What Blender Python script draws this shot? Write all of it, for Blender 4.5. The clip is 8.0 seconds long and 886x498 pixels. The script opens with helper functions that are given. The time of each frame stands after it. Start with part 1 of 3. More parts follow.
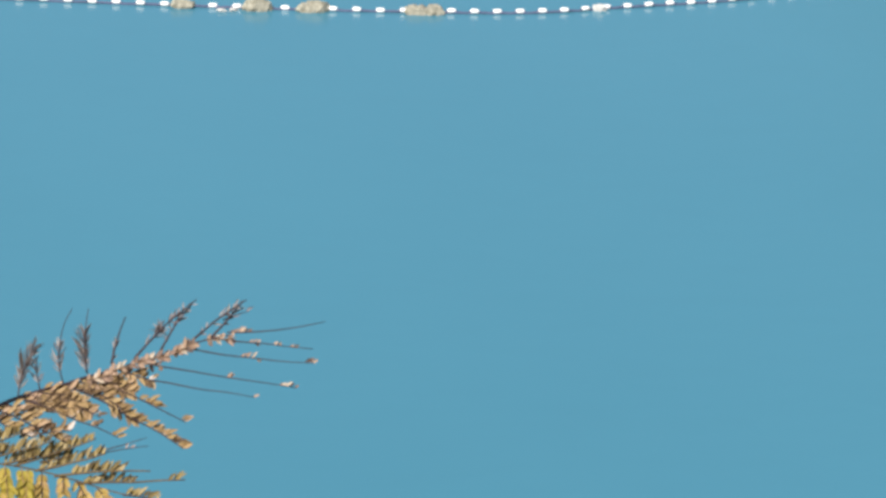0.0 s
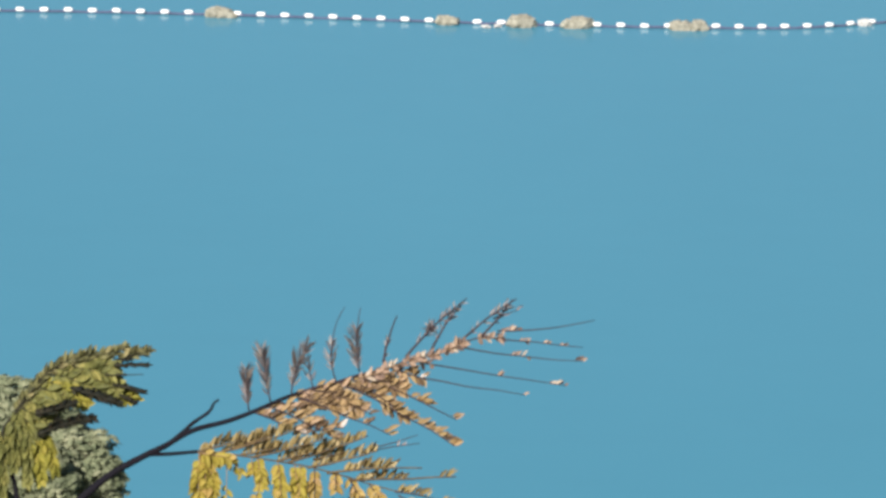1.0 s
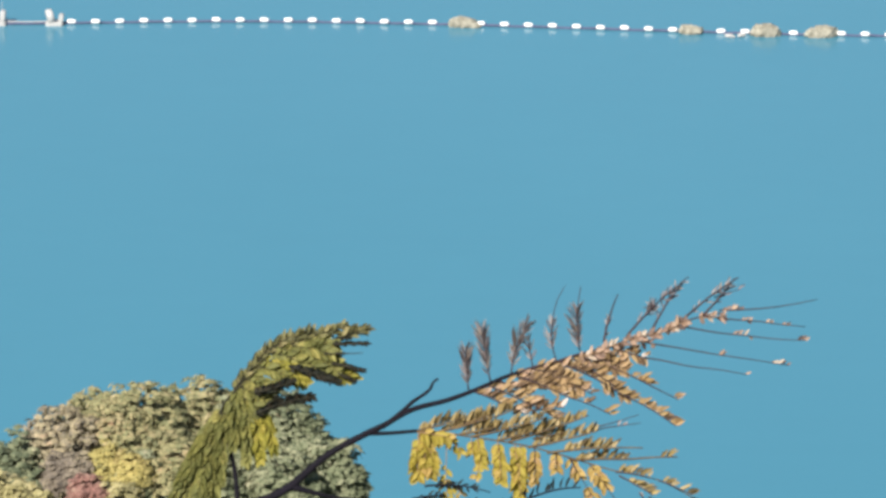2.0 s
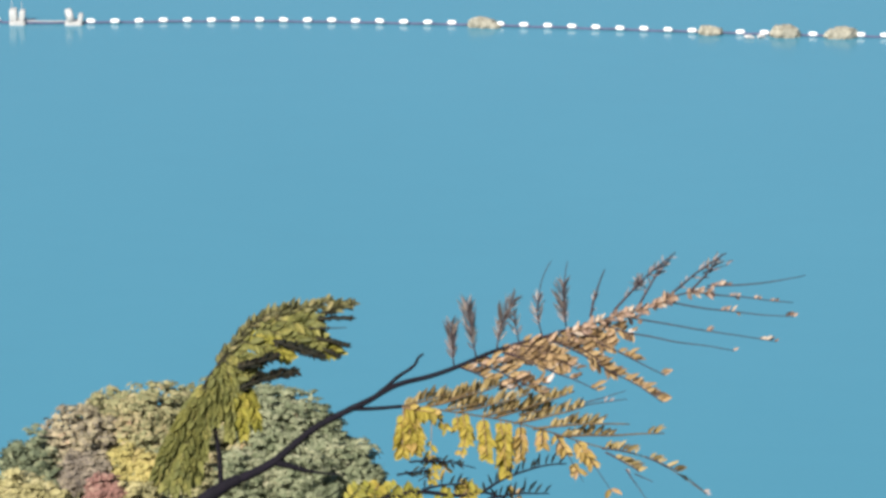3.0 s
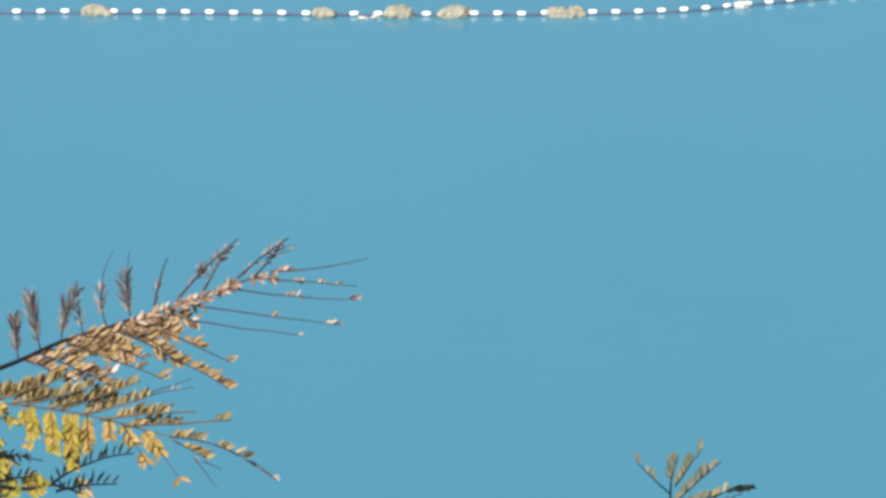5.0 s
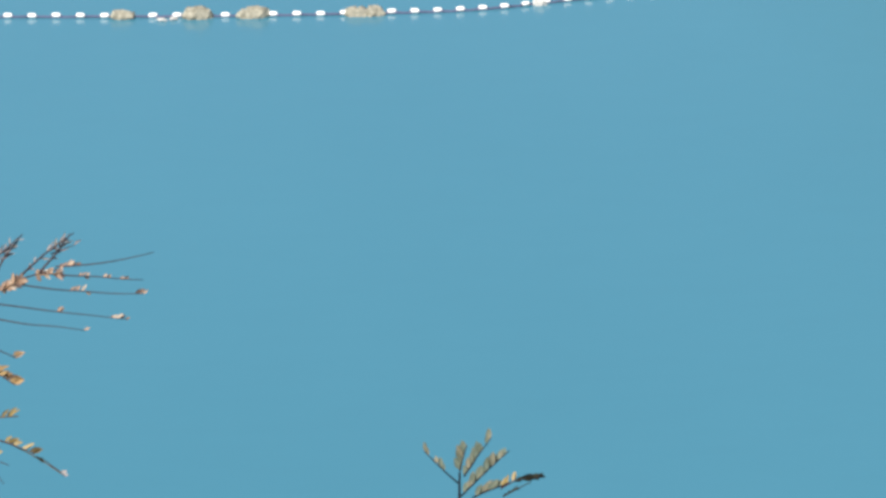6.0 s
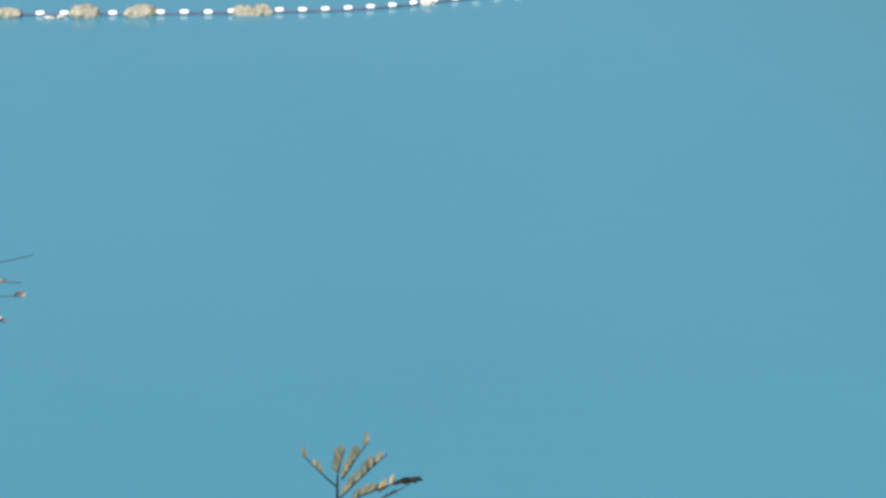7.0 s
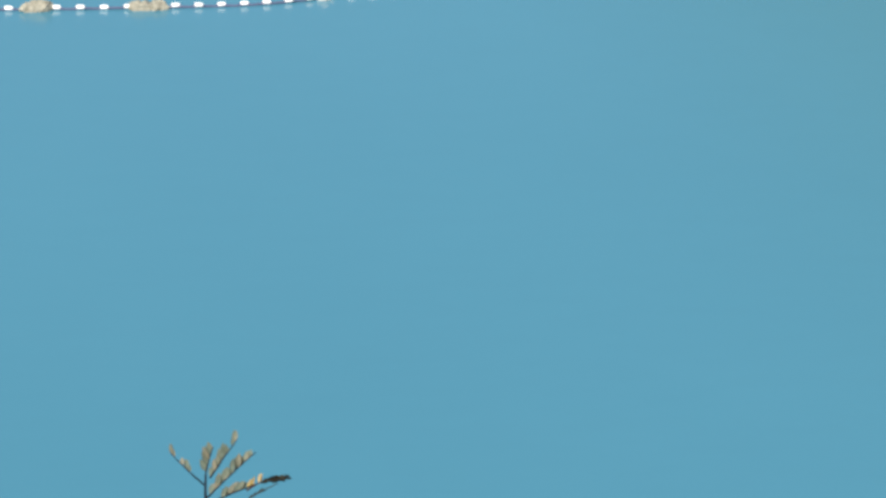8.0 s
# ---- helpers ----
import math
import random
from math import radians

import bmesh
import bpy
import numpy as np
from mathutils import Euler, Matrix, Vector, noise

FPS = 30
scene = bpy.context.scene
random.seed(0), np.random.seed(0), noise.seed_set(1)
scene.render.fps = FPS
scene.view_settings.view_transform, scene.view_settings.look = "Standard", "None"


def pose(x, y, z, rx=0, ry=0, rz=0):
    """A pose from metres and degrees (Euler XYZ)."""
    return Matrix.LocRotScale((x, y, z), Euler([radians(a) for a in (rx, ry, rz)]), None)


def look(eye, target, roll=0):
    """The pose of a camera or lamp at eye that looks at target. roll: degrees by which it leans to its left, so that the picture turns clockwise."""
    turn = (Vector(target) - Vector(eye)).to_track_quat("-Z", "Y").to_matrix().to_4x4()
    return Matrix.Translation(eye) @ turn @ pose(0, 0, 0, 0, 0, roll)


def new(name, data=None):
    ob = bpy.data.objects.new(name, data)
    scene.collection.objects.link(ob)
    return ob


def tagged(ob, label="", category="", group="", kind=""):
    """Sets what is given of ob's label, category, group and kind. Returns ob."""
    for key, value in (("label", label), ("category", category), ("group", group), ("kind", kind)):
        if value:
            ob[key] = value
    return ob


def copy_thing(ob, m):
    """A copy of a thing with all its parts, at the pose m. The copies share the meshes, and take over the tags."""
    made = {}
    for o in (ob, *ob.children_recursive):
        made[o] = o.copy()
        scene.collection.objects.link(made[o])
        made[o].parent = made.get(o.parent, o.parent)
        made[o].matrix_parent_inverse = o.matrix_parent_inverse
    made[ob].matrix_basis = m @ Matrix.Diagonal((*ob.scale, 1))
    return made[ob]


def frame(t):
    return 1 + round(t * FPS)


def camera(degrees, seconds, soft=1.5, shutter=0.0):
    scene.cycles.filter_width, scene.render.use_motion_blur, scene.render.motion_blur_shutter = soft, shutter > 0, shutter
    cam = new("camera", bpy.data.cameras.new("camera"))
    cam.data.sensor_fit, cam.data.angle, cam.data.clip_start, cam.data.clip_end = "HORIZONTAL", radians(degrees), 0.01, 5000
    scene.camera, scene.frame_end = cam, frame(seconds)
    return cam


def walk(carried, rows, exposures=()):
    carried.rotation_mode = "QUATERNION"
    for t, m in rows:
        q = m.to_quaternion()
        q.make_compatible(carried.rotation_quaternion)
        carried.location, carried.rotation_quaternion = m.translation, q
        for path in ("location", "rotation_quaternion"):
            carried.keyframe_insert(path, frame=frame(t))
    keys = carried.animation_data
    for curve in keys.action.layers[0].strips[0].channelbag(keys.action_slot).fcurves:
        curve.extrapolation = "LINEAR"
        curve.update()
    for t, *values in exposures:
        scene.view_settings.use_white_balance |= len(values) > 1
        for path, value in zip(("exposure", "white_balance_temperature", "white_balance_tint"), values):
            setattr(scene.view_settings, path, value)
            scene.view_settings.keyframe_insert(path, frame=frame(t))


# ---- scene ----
cam = camera(10.0, 8.0, soft=3.3)
PATH = [
    (0, (-0.0770, -0.0199, 55.0827), (10.650, 94.634, 24.684), 2.17),
    (0.2, (-0.0850, -0.0506, 55.0892), (9.587, 94.720, 24.769), 2.07),
    (0.5, (-0.0922, -0.0709, 55.0953), (7.852, 94.850, 24.645), 1.99),
    (0.7, (-0.0909, -0.0687, 55.0893), (6.806, 94.946, 24.613), 1.70),
    (1, (-0.0854, -0.0681, 55.0803), (5.436, 95.089, 24.845), 1.12),
    (1.2, (-0.0831, -0.0417, 55.0630), (4.523, 95.170, 24.718), 1.02),
    (1.5, (-0.0806, -0.0142, 55.0387), (2.822, 95.291, 24.863), 0.73),
    (1.7, (-0.0745, -0.0224, 55.0372), (1.687, 95.301, 24.957), 0.59),
    (2, (-0.0608, -0.0476, 55.0408), (0.642, 95.317, 24.948), 0.22),
    (2.2, (-0.0558, -0.0433, 55.0345), (0.427, 95.323, 24.934), 0.25),
    (3.3, (-0.0132, -0.0220, 55.0036), (0.209, 95.354, 24.931), 0.23),
    (3.5, (-0.0044, -0.0387, 55.0122), (-0.002, 95.333, 24.938), -0.02),
    (3.8, (0.0020, -0.0223, 55.0054), (0.579, 95.361, 25.075), -0.05),
    (4, (0.0088, -0.0295, 55.0054), (1.163, 95.379, 25.047), -0.15),
    (4.2, (0.0193, -0.0152, 55.0002), (1.932, 95.342, 25.009), -0.19),
    (4.5, (0.0282, -0.0051, 54.9968), (4.184, 95.286, 24.945), -0.31),
    (4.7, (0.0303, -0.0214, 55.0050), (5.828, 95.148, 24.795), -0.12),
    (4.9, (0.0314, -0.0396, 55.0141), (7.129, 95.011, 24.754), -0.01),
    (5, (0.0302, -0.0236, 55.0088), (7.804, 94.933, 24.653), 0.06),
    (5.2, (0.0311, -0.0261, 55.0033), (8.582, 94.895, 24.732), 0.27),
    (6.3, (0.0533, -0.0243, 54.9969), (12.735, 94.403, 24.628), 0.23),
    (6.5, (0.0574, 0.0237, 54.9824), (13.240, 94.393, 24.647), 0.52),
    (6.7, (0.0601, -0.0029, 54.9910), (13.544, 94.331, 24.628), 0.49),
    (7, (0.0538, -0.0363, 55.0083), (13.914, 94.239, 24.644), 0.60),
    (7.2, (0.0574, -0.0343, 55.0096), (14.313, 94.195, 24.595), 0.66),
    (7.5, (0.0662, -0.0329, 55.0103), (14.650, 94.129, 24.677), 0.74),
    (7.7, (0.0716, -0.0289, 55.0107), (15.008, 94.036, 24.727), 0.85),
    (8, (0.0836, -0.0300, 55.0078), (15.945, 93.896, 24.584), 0.92),
]
walk(cam, [(t, look(eye, target, roll)) for t, eye, target, roll in PATH],
     exposures=[(0.0, 0.99), (1.5, 1.05), (2.0, 1.10), (3.3, 1.13), (4.5, 1.13), (5.2, 1.09), (6.5, 1.03), (8.0, 1.03)])

# ---- world and sun ----
SUN = Vector((-0.42, -0.78, 0.64)).normalized()
world = bpy.data.worlds.new("world")
scene.world = world
world.use_nodes = True
wt = world.node_tree
sky = wt.nodes.new("ShaderNodeTexSky")
sky.sky_type = 'NISHITA'
sky.sun_disc = False
sky.sun_elevation = math.asin(SUN.z)
sky.sun_rotation = math.atan2(SUN.x, SUN.y)
sky.altitude = 300
sky.air_density = 1.0
sky.dust_density = 0.4
wt.links.new(sky.outputs[0], wt.nodes["Background"].inputs[0])
wt.nodes["Background"].inputs[1].default_value = 0.055
sun_data = bpy.data.lights.new("sun", 'SUN')
sun_data.energy = 4.6
sun_data.angle = radians(0.53)
sun_data.color = (1.0, 0.95, 0.87)
sun = new("sun", sun_data)
sun.matrix_world = look(SUN * 400, (0, 0, 0))

# ---- materials ----


def nodes_of(name):
    m = bpy.data.materials.new(name)
    m.use_nodes = True
    t = m.node_tree
    return m, t, t.nodes["Principled BSDF"], t.nodes["Material Output"]


def add(t, kind, **sockets):
    n = t.nodes.new(kind)
    for k, v in sockets.items():
        n.inputs[k].default_value = v
    return n


def ramp(t, factor, stops):
    n = t.nodes.new("ShaderNodeValToRGB")
    e = n.color_ramp.elements
    while len(e) < len(stops):
        e.new(0.5)
    for el, (p, c) in zip(e, stops):
        el.position = p
        el.color = (*c, 1)
    t.links.new(factor, n.inputs[0])
    return n


def mixed(t, factor, a, b, mode='MIX'):
    n = t.nodes.new("ShaderNodeMix")
    n.data_type = 'RGBA'
    n.blend_type = mode
    for sock, v in ((n.inputs[0], factor), (n.inputs[6], a), (n.inputs[7], b)):
        if isinstance(v, (int, float)):
            sock.default_value = v
        elif isinstance(v, tuple):
            sock.default_value = (*v, 1)
        else:
            t.links.new(v, sock)
    return n.outputs[2]


def grain(t, scale, detail=4.0, rough=0.6, stretch=None, space="Object"):
    c = t.nodes.new("ShaderNodeTexCoord")
    n = add(t, "ShaderNodeTexNoise", Scale=scale, Detail=detail, Roughness=rough)
    src = c.outputs[space]
    if stretch:
        mp = t.nodes.new("ShaderNodeMapping")
        mp.inputs["Scale"].default_value = stretch
        t.links.new(src, mp.inputs[0])
        src = mp.outputs[0]
    t.links.new(src, n.inputs["Vector"])
    return n.outputs[0]


def relief(t, bsdf, height, strength, distance):
    b = add(t, "ShaderNodeBump", Strength=strength, Distance=distance)
    t.links.new(height, b.inputs["Height"])
    t.links.new(b.outputs[0], bsdf.inputs["Normal"])


def leaf_material(name, stops, per_island=False, clump=0.0, through_light=0.38, rough=0.6, spots=(0.10, 0.06, 0.03), scale=260.0):
    """A thin leaf: colour that differs from leaf to leaf, blotches, some light through the blade."""
    m, t, bsdf, out = nodes_of(name)
    if per_island:
        rnd = t.nodes.new("ShaderNodeNewGeometry").outputs["Random Per Island"]
    else:
        rnd = t.nodes.new("ShaderNodeObjectInfo").outputs["Random"]
    if clump:
        patch = t.nodes.new("ShaderNodeMapRange")
        patch.inputs["From Min"].default_value = 0.32
        patch.inputs["From Max"].default_value = 0.68
        t.links.new(grain(t, clump, 2), patch.inputs["Value"])
        both = t.nodes.new("ShaderNodeMix")
        both.inputs[0].default_value = 0.55
        t.links.new(rnd, both.inputs[2])
        t.links.new(patch.outputs[0], both.inputs[3])
        rnd = both.outputs[0]
    col = ramp(t, rnd, stops).outputs[0]
    blot = ramp(t, grain(t, scale, 3), [(0.52, (0, 0, 0)), (0.72, (1, 1, 1))]).outputs[0]
    half = t.nodes.new("ShaderNodeMath")
    half.operation = 'MULTIPLY'
    half.inputs[1].default_value = 0.45
    t.links.new(blot, half.inputs[0])
    col = mixed(t, half.outputs[0], col, spots)
    t.links.new(col, bsdf.inputs["Base Color"])
    bsdf.inputs["Roughness"].default_value = rough
    bsdf.inputs["Specular IOR Level"].default_value = 0.18
    tr = t.nodes.new("ShaderNodeBsdfTranslucent")
    t.links.new(col, tr.inputs[0])
    mx = add(t, "ShaderNodeMixShader", Fac=through_light)
    t.links.new(bsdf.outputs[0], mx.inputs[1])
    t.links.new(tr.outputs[0], mx.inputs[2])
    t.links.new(mx.outputs[0], out.inputs[0])
    return m


def plain_material(name, dark, light, scale, rough=0.6, bump=0.0, size=0.01, metal=0.0, stretch=None):
    m, t, bsdf, _ = nodes_of(name)
    g = grain(t, scale, 5, 0.65, stretch)
    c = ramp(t, g, [(0.32, dark), (0.68, light)]).outputs[0]
    big = grain(t, scale * 0.17, 3, 0.6)
    c = mixed(t, ramp(t, big, [(0.4, (0, 0, 0)), (0.75, (0.5, 0.5, 0.5))]).outputs[0], c, tuple(0.6 * v for v in dark))
    t.links.new(c, bsdf.inputs["Base Color"])
    bsdf.inputs["Roughness"].default_value = rough
    bsdf.inputs["Metallic"].default_value = metal
    bsdf.inputs["Specular IOR Level"].default_value = 0.25
    if bump:
        relief(t, bsdf, g, bump, size)
    return m


def water_material():
    """Cloudy turquoise lake water: a coloured body under a glossy rippled surface."""
    m, t, bsdf, _ = nodes_of("lake_water")
    patches = grain(t, 0.035, 4, 0.6, (1.0, 0.45, 1.0))
    fine = grain(t, 0.5, 3, 0.6, (0.6, 1.6, 1.0))
    c = ramp(t, patches, [(0.3, WATER_A), (0.7, WATER_B)]).outputs[0]
    c = mixed(t, ramp(t, fine, [(0.45, (0, 0, 0)), (0.8, (0.10, 0.10, 0.10))]).outputs[0], c, tuple(0.86 * v for v in WATER_A))
    t.links.new(c, bsdf.inputs["Base Color"])
    bsdf.inputs["Roughness"].default_value = 0.12
    bsdf.inputs["IOR"].default_value = 1.33
    bsdf.inputs["Specular IOR Level"].default_value = 0.28
    ripple = grain(t, 7.0, 4, 0.6, (0.7, 1.5, 1.0))
    relief(t, bsdf, ripple, 0.4, 0.012)
    return m


WATER_A = (0.051, 0.184, 0.253)
WATER_B = (0.055, 0.194, 0.265)
WATER = water_material()
EARTH = plain_material("hillside_earth", (0.045, 0.06, 0.022), (0.12, 0.115, 0.05), 0.6, 0.95, 0.6, 0.3)
FLOAT_WHITE = plain_material("float_plastic", (0.74, 0.72, 0.70), (0.86, 0.84, 0.82), 6.0, 0.32, 0.1, 0.004)
GATE_WHITE = plain_material("gate_plastic", (0.33, 0.33, 0.325), (0.46, 0.46, 0.45), 5.0, 0.4, 0.15, 0.006)
ROPE = plain_material("boom_rope", (0.055, 0.06, 0.115), (0.105, 0.11, 0.18), 30.0, 0.9, 0.5, 0.005)
DEBRIS = plain_material("weathered_foam", (0.15, 0.14, 0.105), (0.37, 0.35, 0.285), 3.2, 0.9, 0.9, 0.05)
RAG = plain_material("bleached_plastic", (0.356, 0.345, 0.322), (0.483, 0.471, 0.460), 9.0, 0.45, 0.3, 0.01)
BARK = plain_material("bark_purple_brown", (0.002, 0.0015, 0.004), (0.006, 0.0038, 0.009), 160.0, 0.9, 0.5, 0.001, stretch=(1, 1, 0.3))
STALK = plain_material("dry_stalk", (0.018, 0.011, 0.015), (0.060, 0.036, 0.036), 300.0, 0.75)
TAN_STALK = plain_material("tan_stalk", (0.161, 0.092, 0.046), (0.287, 0.184, 0.103), 300.0, 0.7)
AMBER_STALK = plain_material("amber_stalk", (0.045, 0.026, 0.018), (0.15, 0.10, 0.035), 300.0, 0.75)
GREEN_STALK = plain_material("olive_stalk", (0.009, 0.008, 0.005), (0.028, 0.024, 0.011), 300.0, 0.7)
TREE_BARK = plain_material("tree_bark", (0.029, 0.023, 0.017), (0.086, 0.069, 0.052), 8.0, 0.9, 0.8, 0.02, stretch=(1, 1, 0.2))

LEAF_TONES = {
    "dry": [(0.0, (0.22, 0.19, 0.20)), (0.45, (0.34, 0.30, 0.295)), (0.8, (0.42, 0.36, 0.33)), (1.0, (0.50, 0.42, 0.35))],
    "rosy": [(0.0, (0.07, 0.048, 0.045)), (0.25, (0.30, 0.20, 0.15)), (0.75, (0.44, 0.305, 0.215)), (1.0, (0.56, 0.47, 0.37))],
    "gold": [(0.0, (0.106, 0.067, 0.048)), (0.2, (0.242, 0.160, 0.081)), (0.5, (0.365, 0.254, 0.117)), (0.75, (0.423, 0.293, 0.153)), (0.95, (0.465, 0.323, 0.222)), (1.0, (0.581, 0.528, 0.489))],
    "amber": [(0.0, (0.094, 0.070, 0.034)), (0.35, (0.248, 0.185, 0.075)), (0.7, (0.369, 0.281, 0.119)), (1.0, (0.451, 0.358, 0.200))],
    "yellow": [(0.0, (0.24, 0.195, 0.035)), (0.5, (0.34, 0.275, 0.045)), (0.85, (0.40, 0.31, 0.065)), (1.0, (0.41, 0.28, 0.09))],
    "honey": [(0.0, (0.265, 0.180, 0.053)), (0.5, (0.403, 0.286, 0.085)), (0.85, (0.456, 0.323, 0.127)), (1.0, (0.392, 0.244, 0.117))],
    "olive": [(0.0, (0.123, 0.130, 0.043)), (0.5, (0.183, 0.184, 0.058)), (0.8, (0.248, 0.236, 0.071)), (1.0, (0.338, 0.300, 0.097))],
    "olive_tan": [(0.0, (0.070, 0.070, 0.034)), (0.4, (0.165, 0.159, 0.064)), (0.8, (0.247, 0.227, 0.099)), (1.0, (0.341, 0.291, 0.142))],
    "lime": [(0.0, (0.179, 0.170, 0.031)), (0.5, (0.274, 0.252, 0.043)), (1.0, (0.381, 0.319, 0.067))],
    # near-black: underside shade is put into this green, beyond the leaf's own colour
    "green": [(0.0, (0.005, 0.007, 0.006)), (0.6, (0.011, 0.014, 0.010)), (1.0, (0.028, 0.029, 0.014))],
    "pale": [(0.0, (0.115, 0.15, 0.12)), (0.6, (0.15, 0.18, 0.138)), (1.0, (0.23, 0.21, 0.15))],
}
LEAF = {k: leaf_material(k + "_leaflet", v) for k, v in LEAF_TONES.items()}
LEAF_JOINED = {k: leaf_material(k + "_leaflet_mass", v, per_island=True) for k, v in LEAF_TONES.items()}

CROWN_TONES = {
    "grey_green": [(0.0, (0.068, 0.084, 0.047)), (0.3, (0.160, 0.183, 0.105)), (0.6, (0.254, 0.269, 0.165)), (0.85, (0.365, 0.364, 0.234)), (1.0, (0.447, 0.379, 0.259))],
    "olive_tan": [(0.0, (0.097, 0.106, 0.054)), (0.3, (0.213, 0.215, 0.110)), (0.55, (0.325, 0.299, 0.155)), (0.8, (0.436, 0.364, 0.205)), (1.0, (0.487, 0.319, 0.199))],
    "mauve_tan": [(0.0, (0.105, 0.088, 0.072)), (0.3, (0.235, 0.20, 0.15)), (0.55, (0.345, 0.30, 0.19)), (0.8, (0.46, 0.37, 0.24)), (1.0, (0.52, 0.35, 0.24))],
    "mauve_dark": [(0.0, (0.07, 0.062, 0.055)), (0.35, (0.175, 0.148, 0.12)), (0.7, (0.285, 0.24, 0.18)), (1.0, (0.40, 0.34, 0.23))],
    "dark_green": [(0.0, (0.060, 0.078, 0.050)), (0.5, (0.175, 0.200, 0.120)), (0.8, (0.30, 0.31, 0.19)), (1.0, (0.42, 0.38, 0.24))],
    "yellow": [(0.0, (0.17, 0.165, 0.075)), (0.25, (0.30, 0.265, 0.105)), (0.5, (0.43, 0.365, 0.13)), (0.85, (0.48, 0.40, 0.165)), (1.0, (0.43, 0.32, 0.17))],
    "red": [(0.0, (0.14, 0.09, 0.075)), (0.35, (0.27, 0.14, 0.118)), (0.65, (0.34, 0.19, 0.158)), (0.85, (0.36, 0.24, 0.185)), (1.0, (0.29, 0.265, 0.175))],
    "straw": [(0.0, (0.240, 0.215, 0.100)), (0.5, (0.409, 0.365, 0.178)), (1.0, (0.570, 0.498, 0.294))],
}
CROWN = {k: leaf_material("crown_" + k, v, per_island=True, clump=1.1, through_light=0.36, rough=0.8, spots=(0.11, 0.11, 0.065), scale=1.2)
         for k, v in CROWN_TONES.items()}

# ---- building helpers ----


def part(name, bm, material, parent=None, label=""):
    me = bpy.data.meshes.new(name)
    bm.to_mesh(me)
    bm.free()
    me.materials.append(material)
    ob = new(name, me)
    if parent:
        ob.parent = parent
    return tagged(ob, label)


def mesh_part(name, verts, faces, material, parent=None, smooth=False):
    me = bpy.data.meshes.new(name)
    me.from_pydata([tuple(v) for v in verts], [], faces)
    me.update()
    me.materials.append(material)
    if smooth:
        me.polygons.foreach_set("use_smooth", [True] * len(me.polygons))
    ob = new(name, me)
    if parent:
        ob.parent = parent
    return ob


def spline(pts, n):
    """n+1 points of a smooth curve through pts."""
    pts = [Vector(p) for p in pts]
    ext = [2 * pts[0] - pts[1], *pts, 2 * pts[-1] - pts[-2]]
    out = []
    for k in range(n + 1):
        s = k / n * (len(pts) - 1)
        i = min(int(s), len(pts) - 2)
        f = s - i
        a, b, c, d = ext[i:i + 4]
        out.append(0.5 * (2 * b + (c - a) * f + (2 * a - 5 * b + 4 * c - d) * f * f + (3 * b - a - 3 * c + d) * f ** 3))
    return out


def tube(pts, radius, sides=7, knots=0.0):
    """Vertices and faces of a tapering tube; radius(s) for s from 0 to 1."""
    verts, faces = [], []
    n = len(pts)
    side = None
    for i, p in enumerate(pts):
        ahead = (pts[min(i + 1, n - 1)] - pts[max(i - 1, 0)]).normalized()
        if side is None:
            side = ahead.orthogonal().normalized()
        side = (side - ahead * side.dot(ahead)).normalized()
        up = ahead.cross(side)
        r = radius(i / (n - 1)) * (1 + knots * math.sin(i * 2.3 + 1.1) * math.sin(i * 0.9))
        for k in range(sides):
            a = k / sides * math.tau
            verts.append(p + (side * math.cos(a) + up * math.sin(a)) * r)
    for i in range(n - 1):
        for k in range(sides):
            a, b = i * sides + k, i * sides + (k + 1) % sides
            faces.append((a, b, b + sides, a + sides))
    faces.append(tuple(range(sides))[::-1])
    faces.append(tuple(range((n - 1) * sides, n * sides)))
    return verts, faces


def smoothed(bm):
    for f in bm.faces:
        f.smooth = True
    return bm


# ---- ground and lake ----


def step(a, b, v):
    v = min(max((v - a) / (b - a), 0), 1)
    return v * v * (3 - 2 * v)


def ground_height(x, y):
    slope = 53.4 - 0.5 * y
    wob = 3 * math.sin(x * 0.05) + 2 * math.sin(x * 0.13 + 1)
    shore = 142 + wob - 0.0006 * x * x if abs(x) < 300 else 88 + wob
    if y < 0:
        h = 53.4 - 0.16 * y if y > -200 else 85.4
    else:
        foot = 3.0 - 3.2 * step(shore - 30, shore, y) - 6 * step(shore, shore + 25, y)
        h = max(slope, foot)
    far = step(560 - 0.35 * max(min(x, 600), -300), 1150, y)
    rise = 60 + 238 * step(95, 330, x)
    h += far * (rise + 12 * math.sin(x * 0.011) * math.sin(y * 0.007))
    return h


def ground():
    xs = sorted({round(s * v, 2) for v in [*np.linspace(0, 30, 21), *np.linspace(35, 120, 18), *np.linspace(140, 700, 29), *np.linspace(800, 2600, 10)] for s in (-1, 1)})
    ys = [*np.linspace(-2600, -250, 8), *np.linspace(-200, -10, 10), *np.linspace(-6, 20, 27), *np.linspace(24, 96, 19), *np.linspace(98, 170, 37), *np.linspace(185, 500, 12), *np.linspace(530, 1250, 37), *np.linspace(1400, 2600, 7)]
    verts = [(x, y, ground_height(x, y) + (0.15 * noise.noise((x * 0.4, y * 0.4, 0)) if y < 150 else 0)) for y in ys for x in xs]
    w = len(xs)
    faces = [(j * w + i, j * w + i + 1, (j + 1) * w + i + 1, (j + 1) * w + i) for j in range(len(ys) - 1) for i in range(w - 1)]
    ob = mesh_part("ground", verts, faces, EARTH, smooth=True)
    tagged(ob, "earthy overgrown hillside falling to the lake shore", "ground", kind="structure")


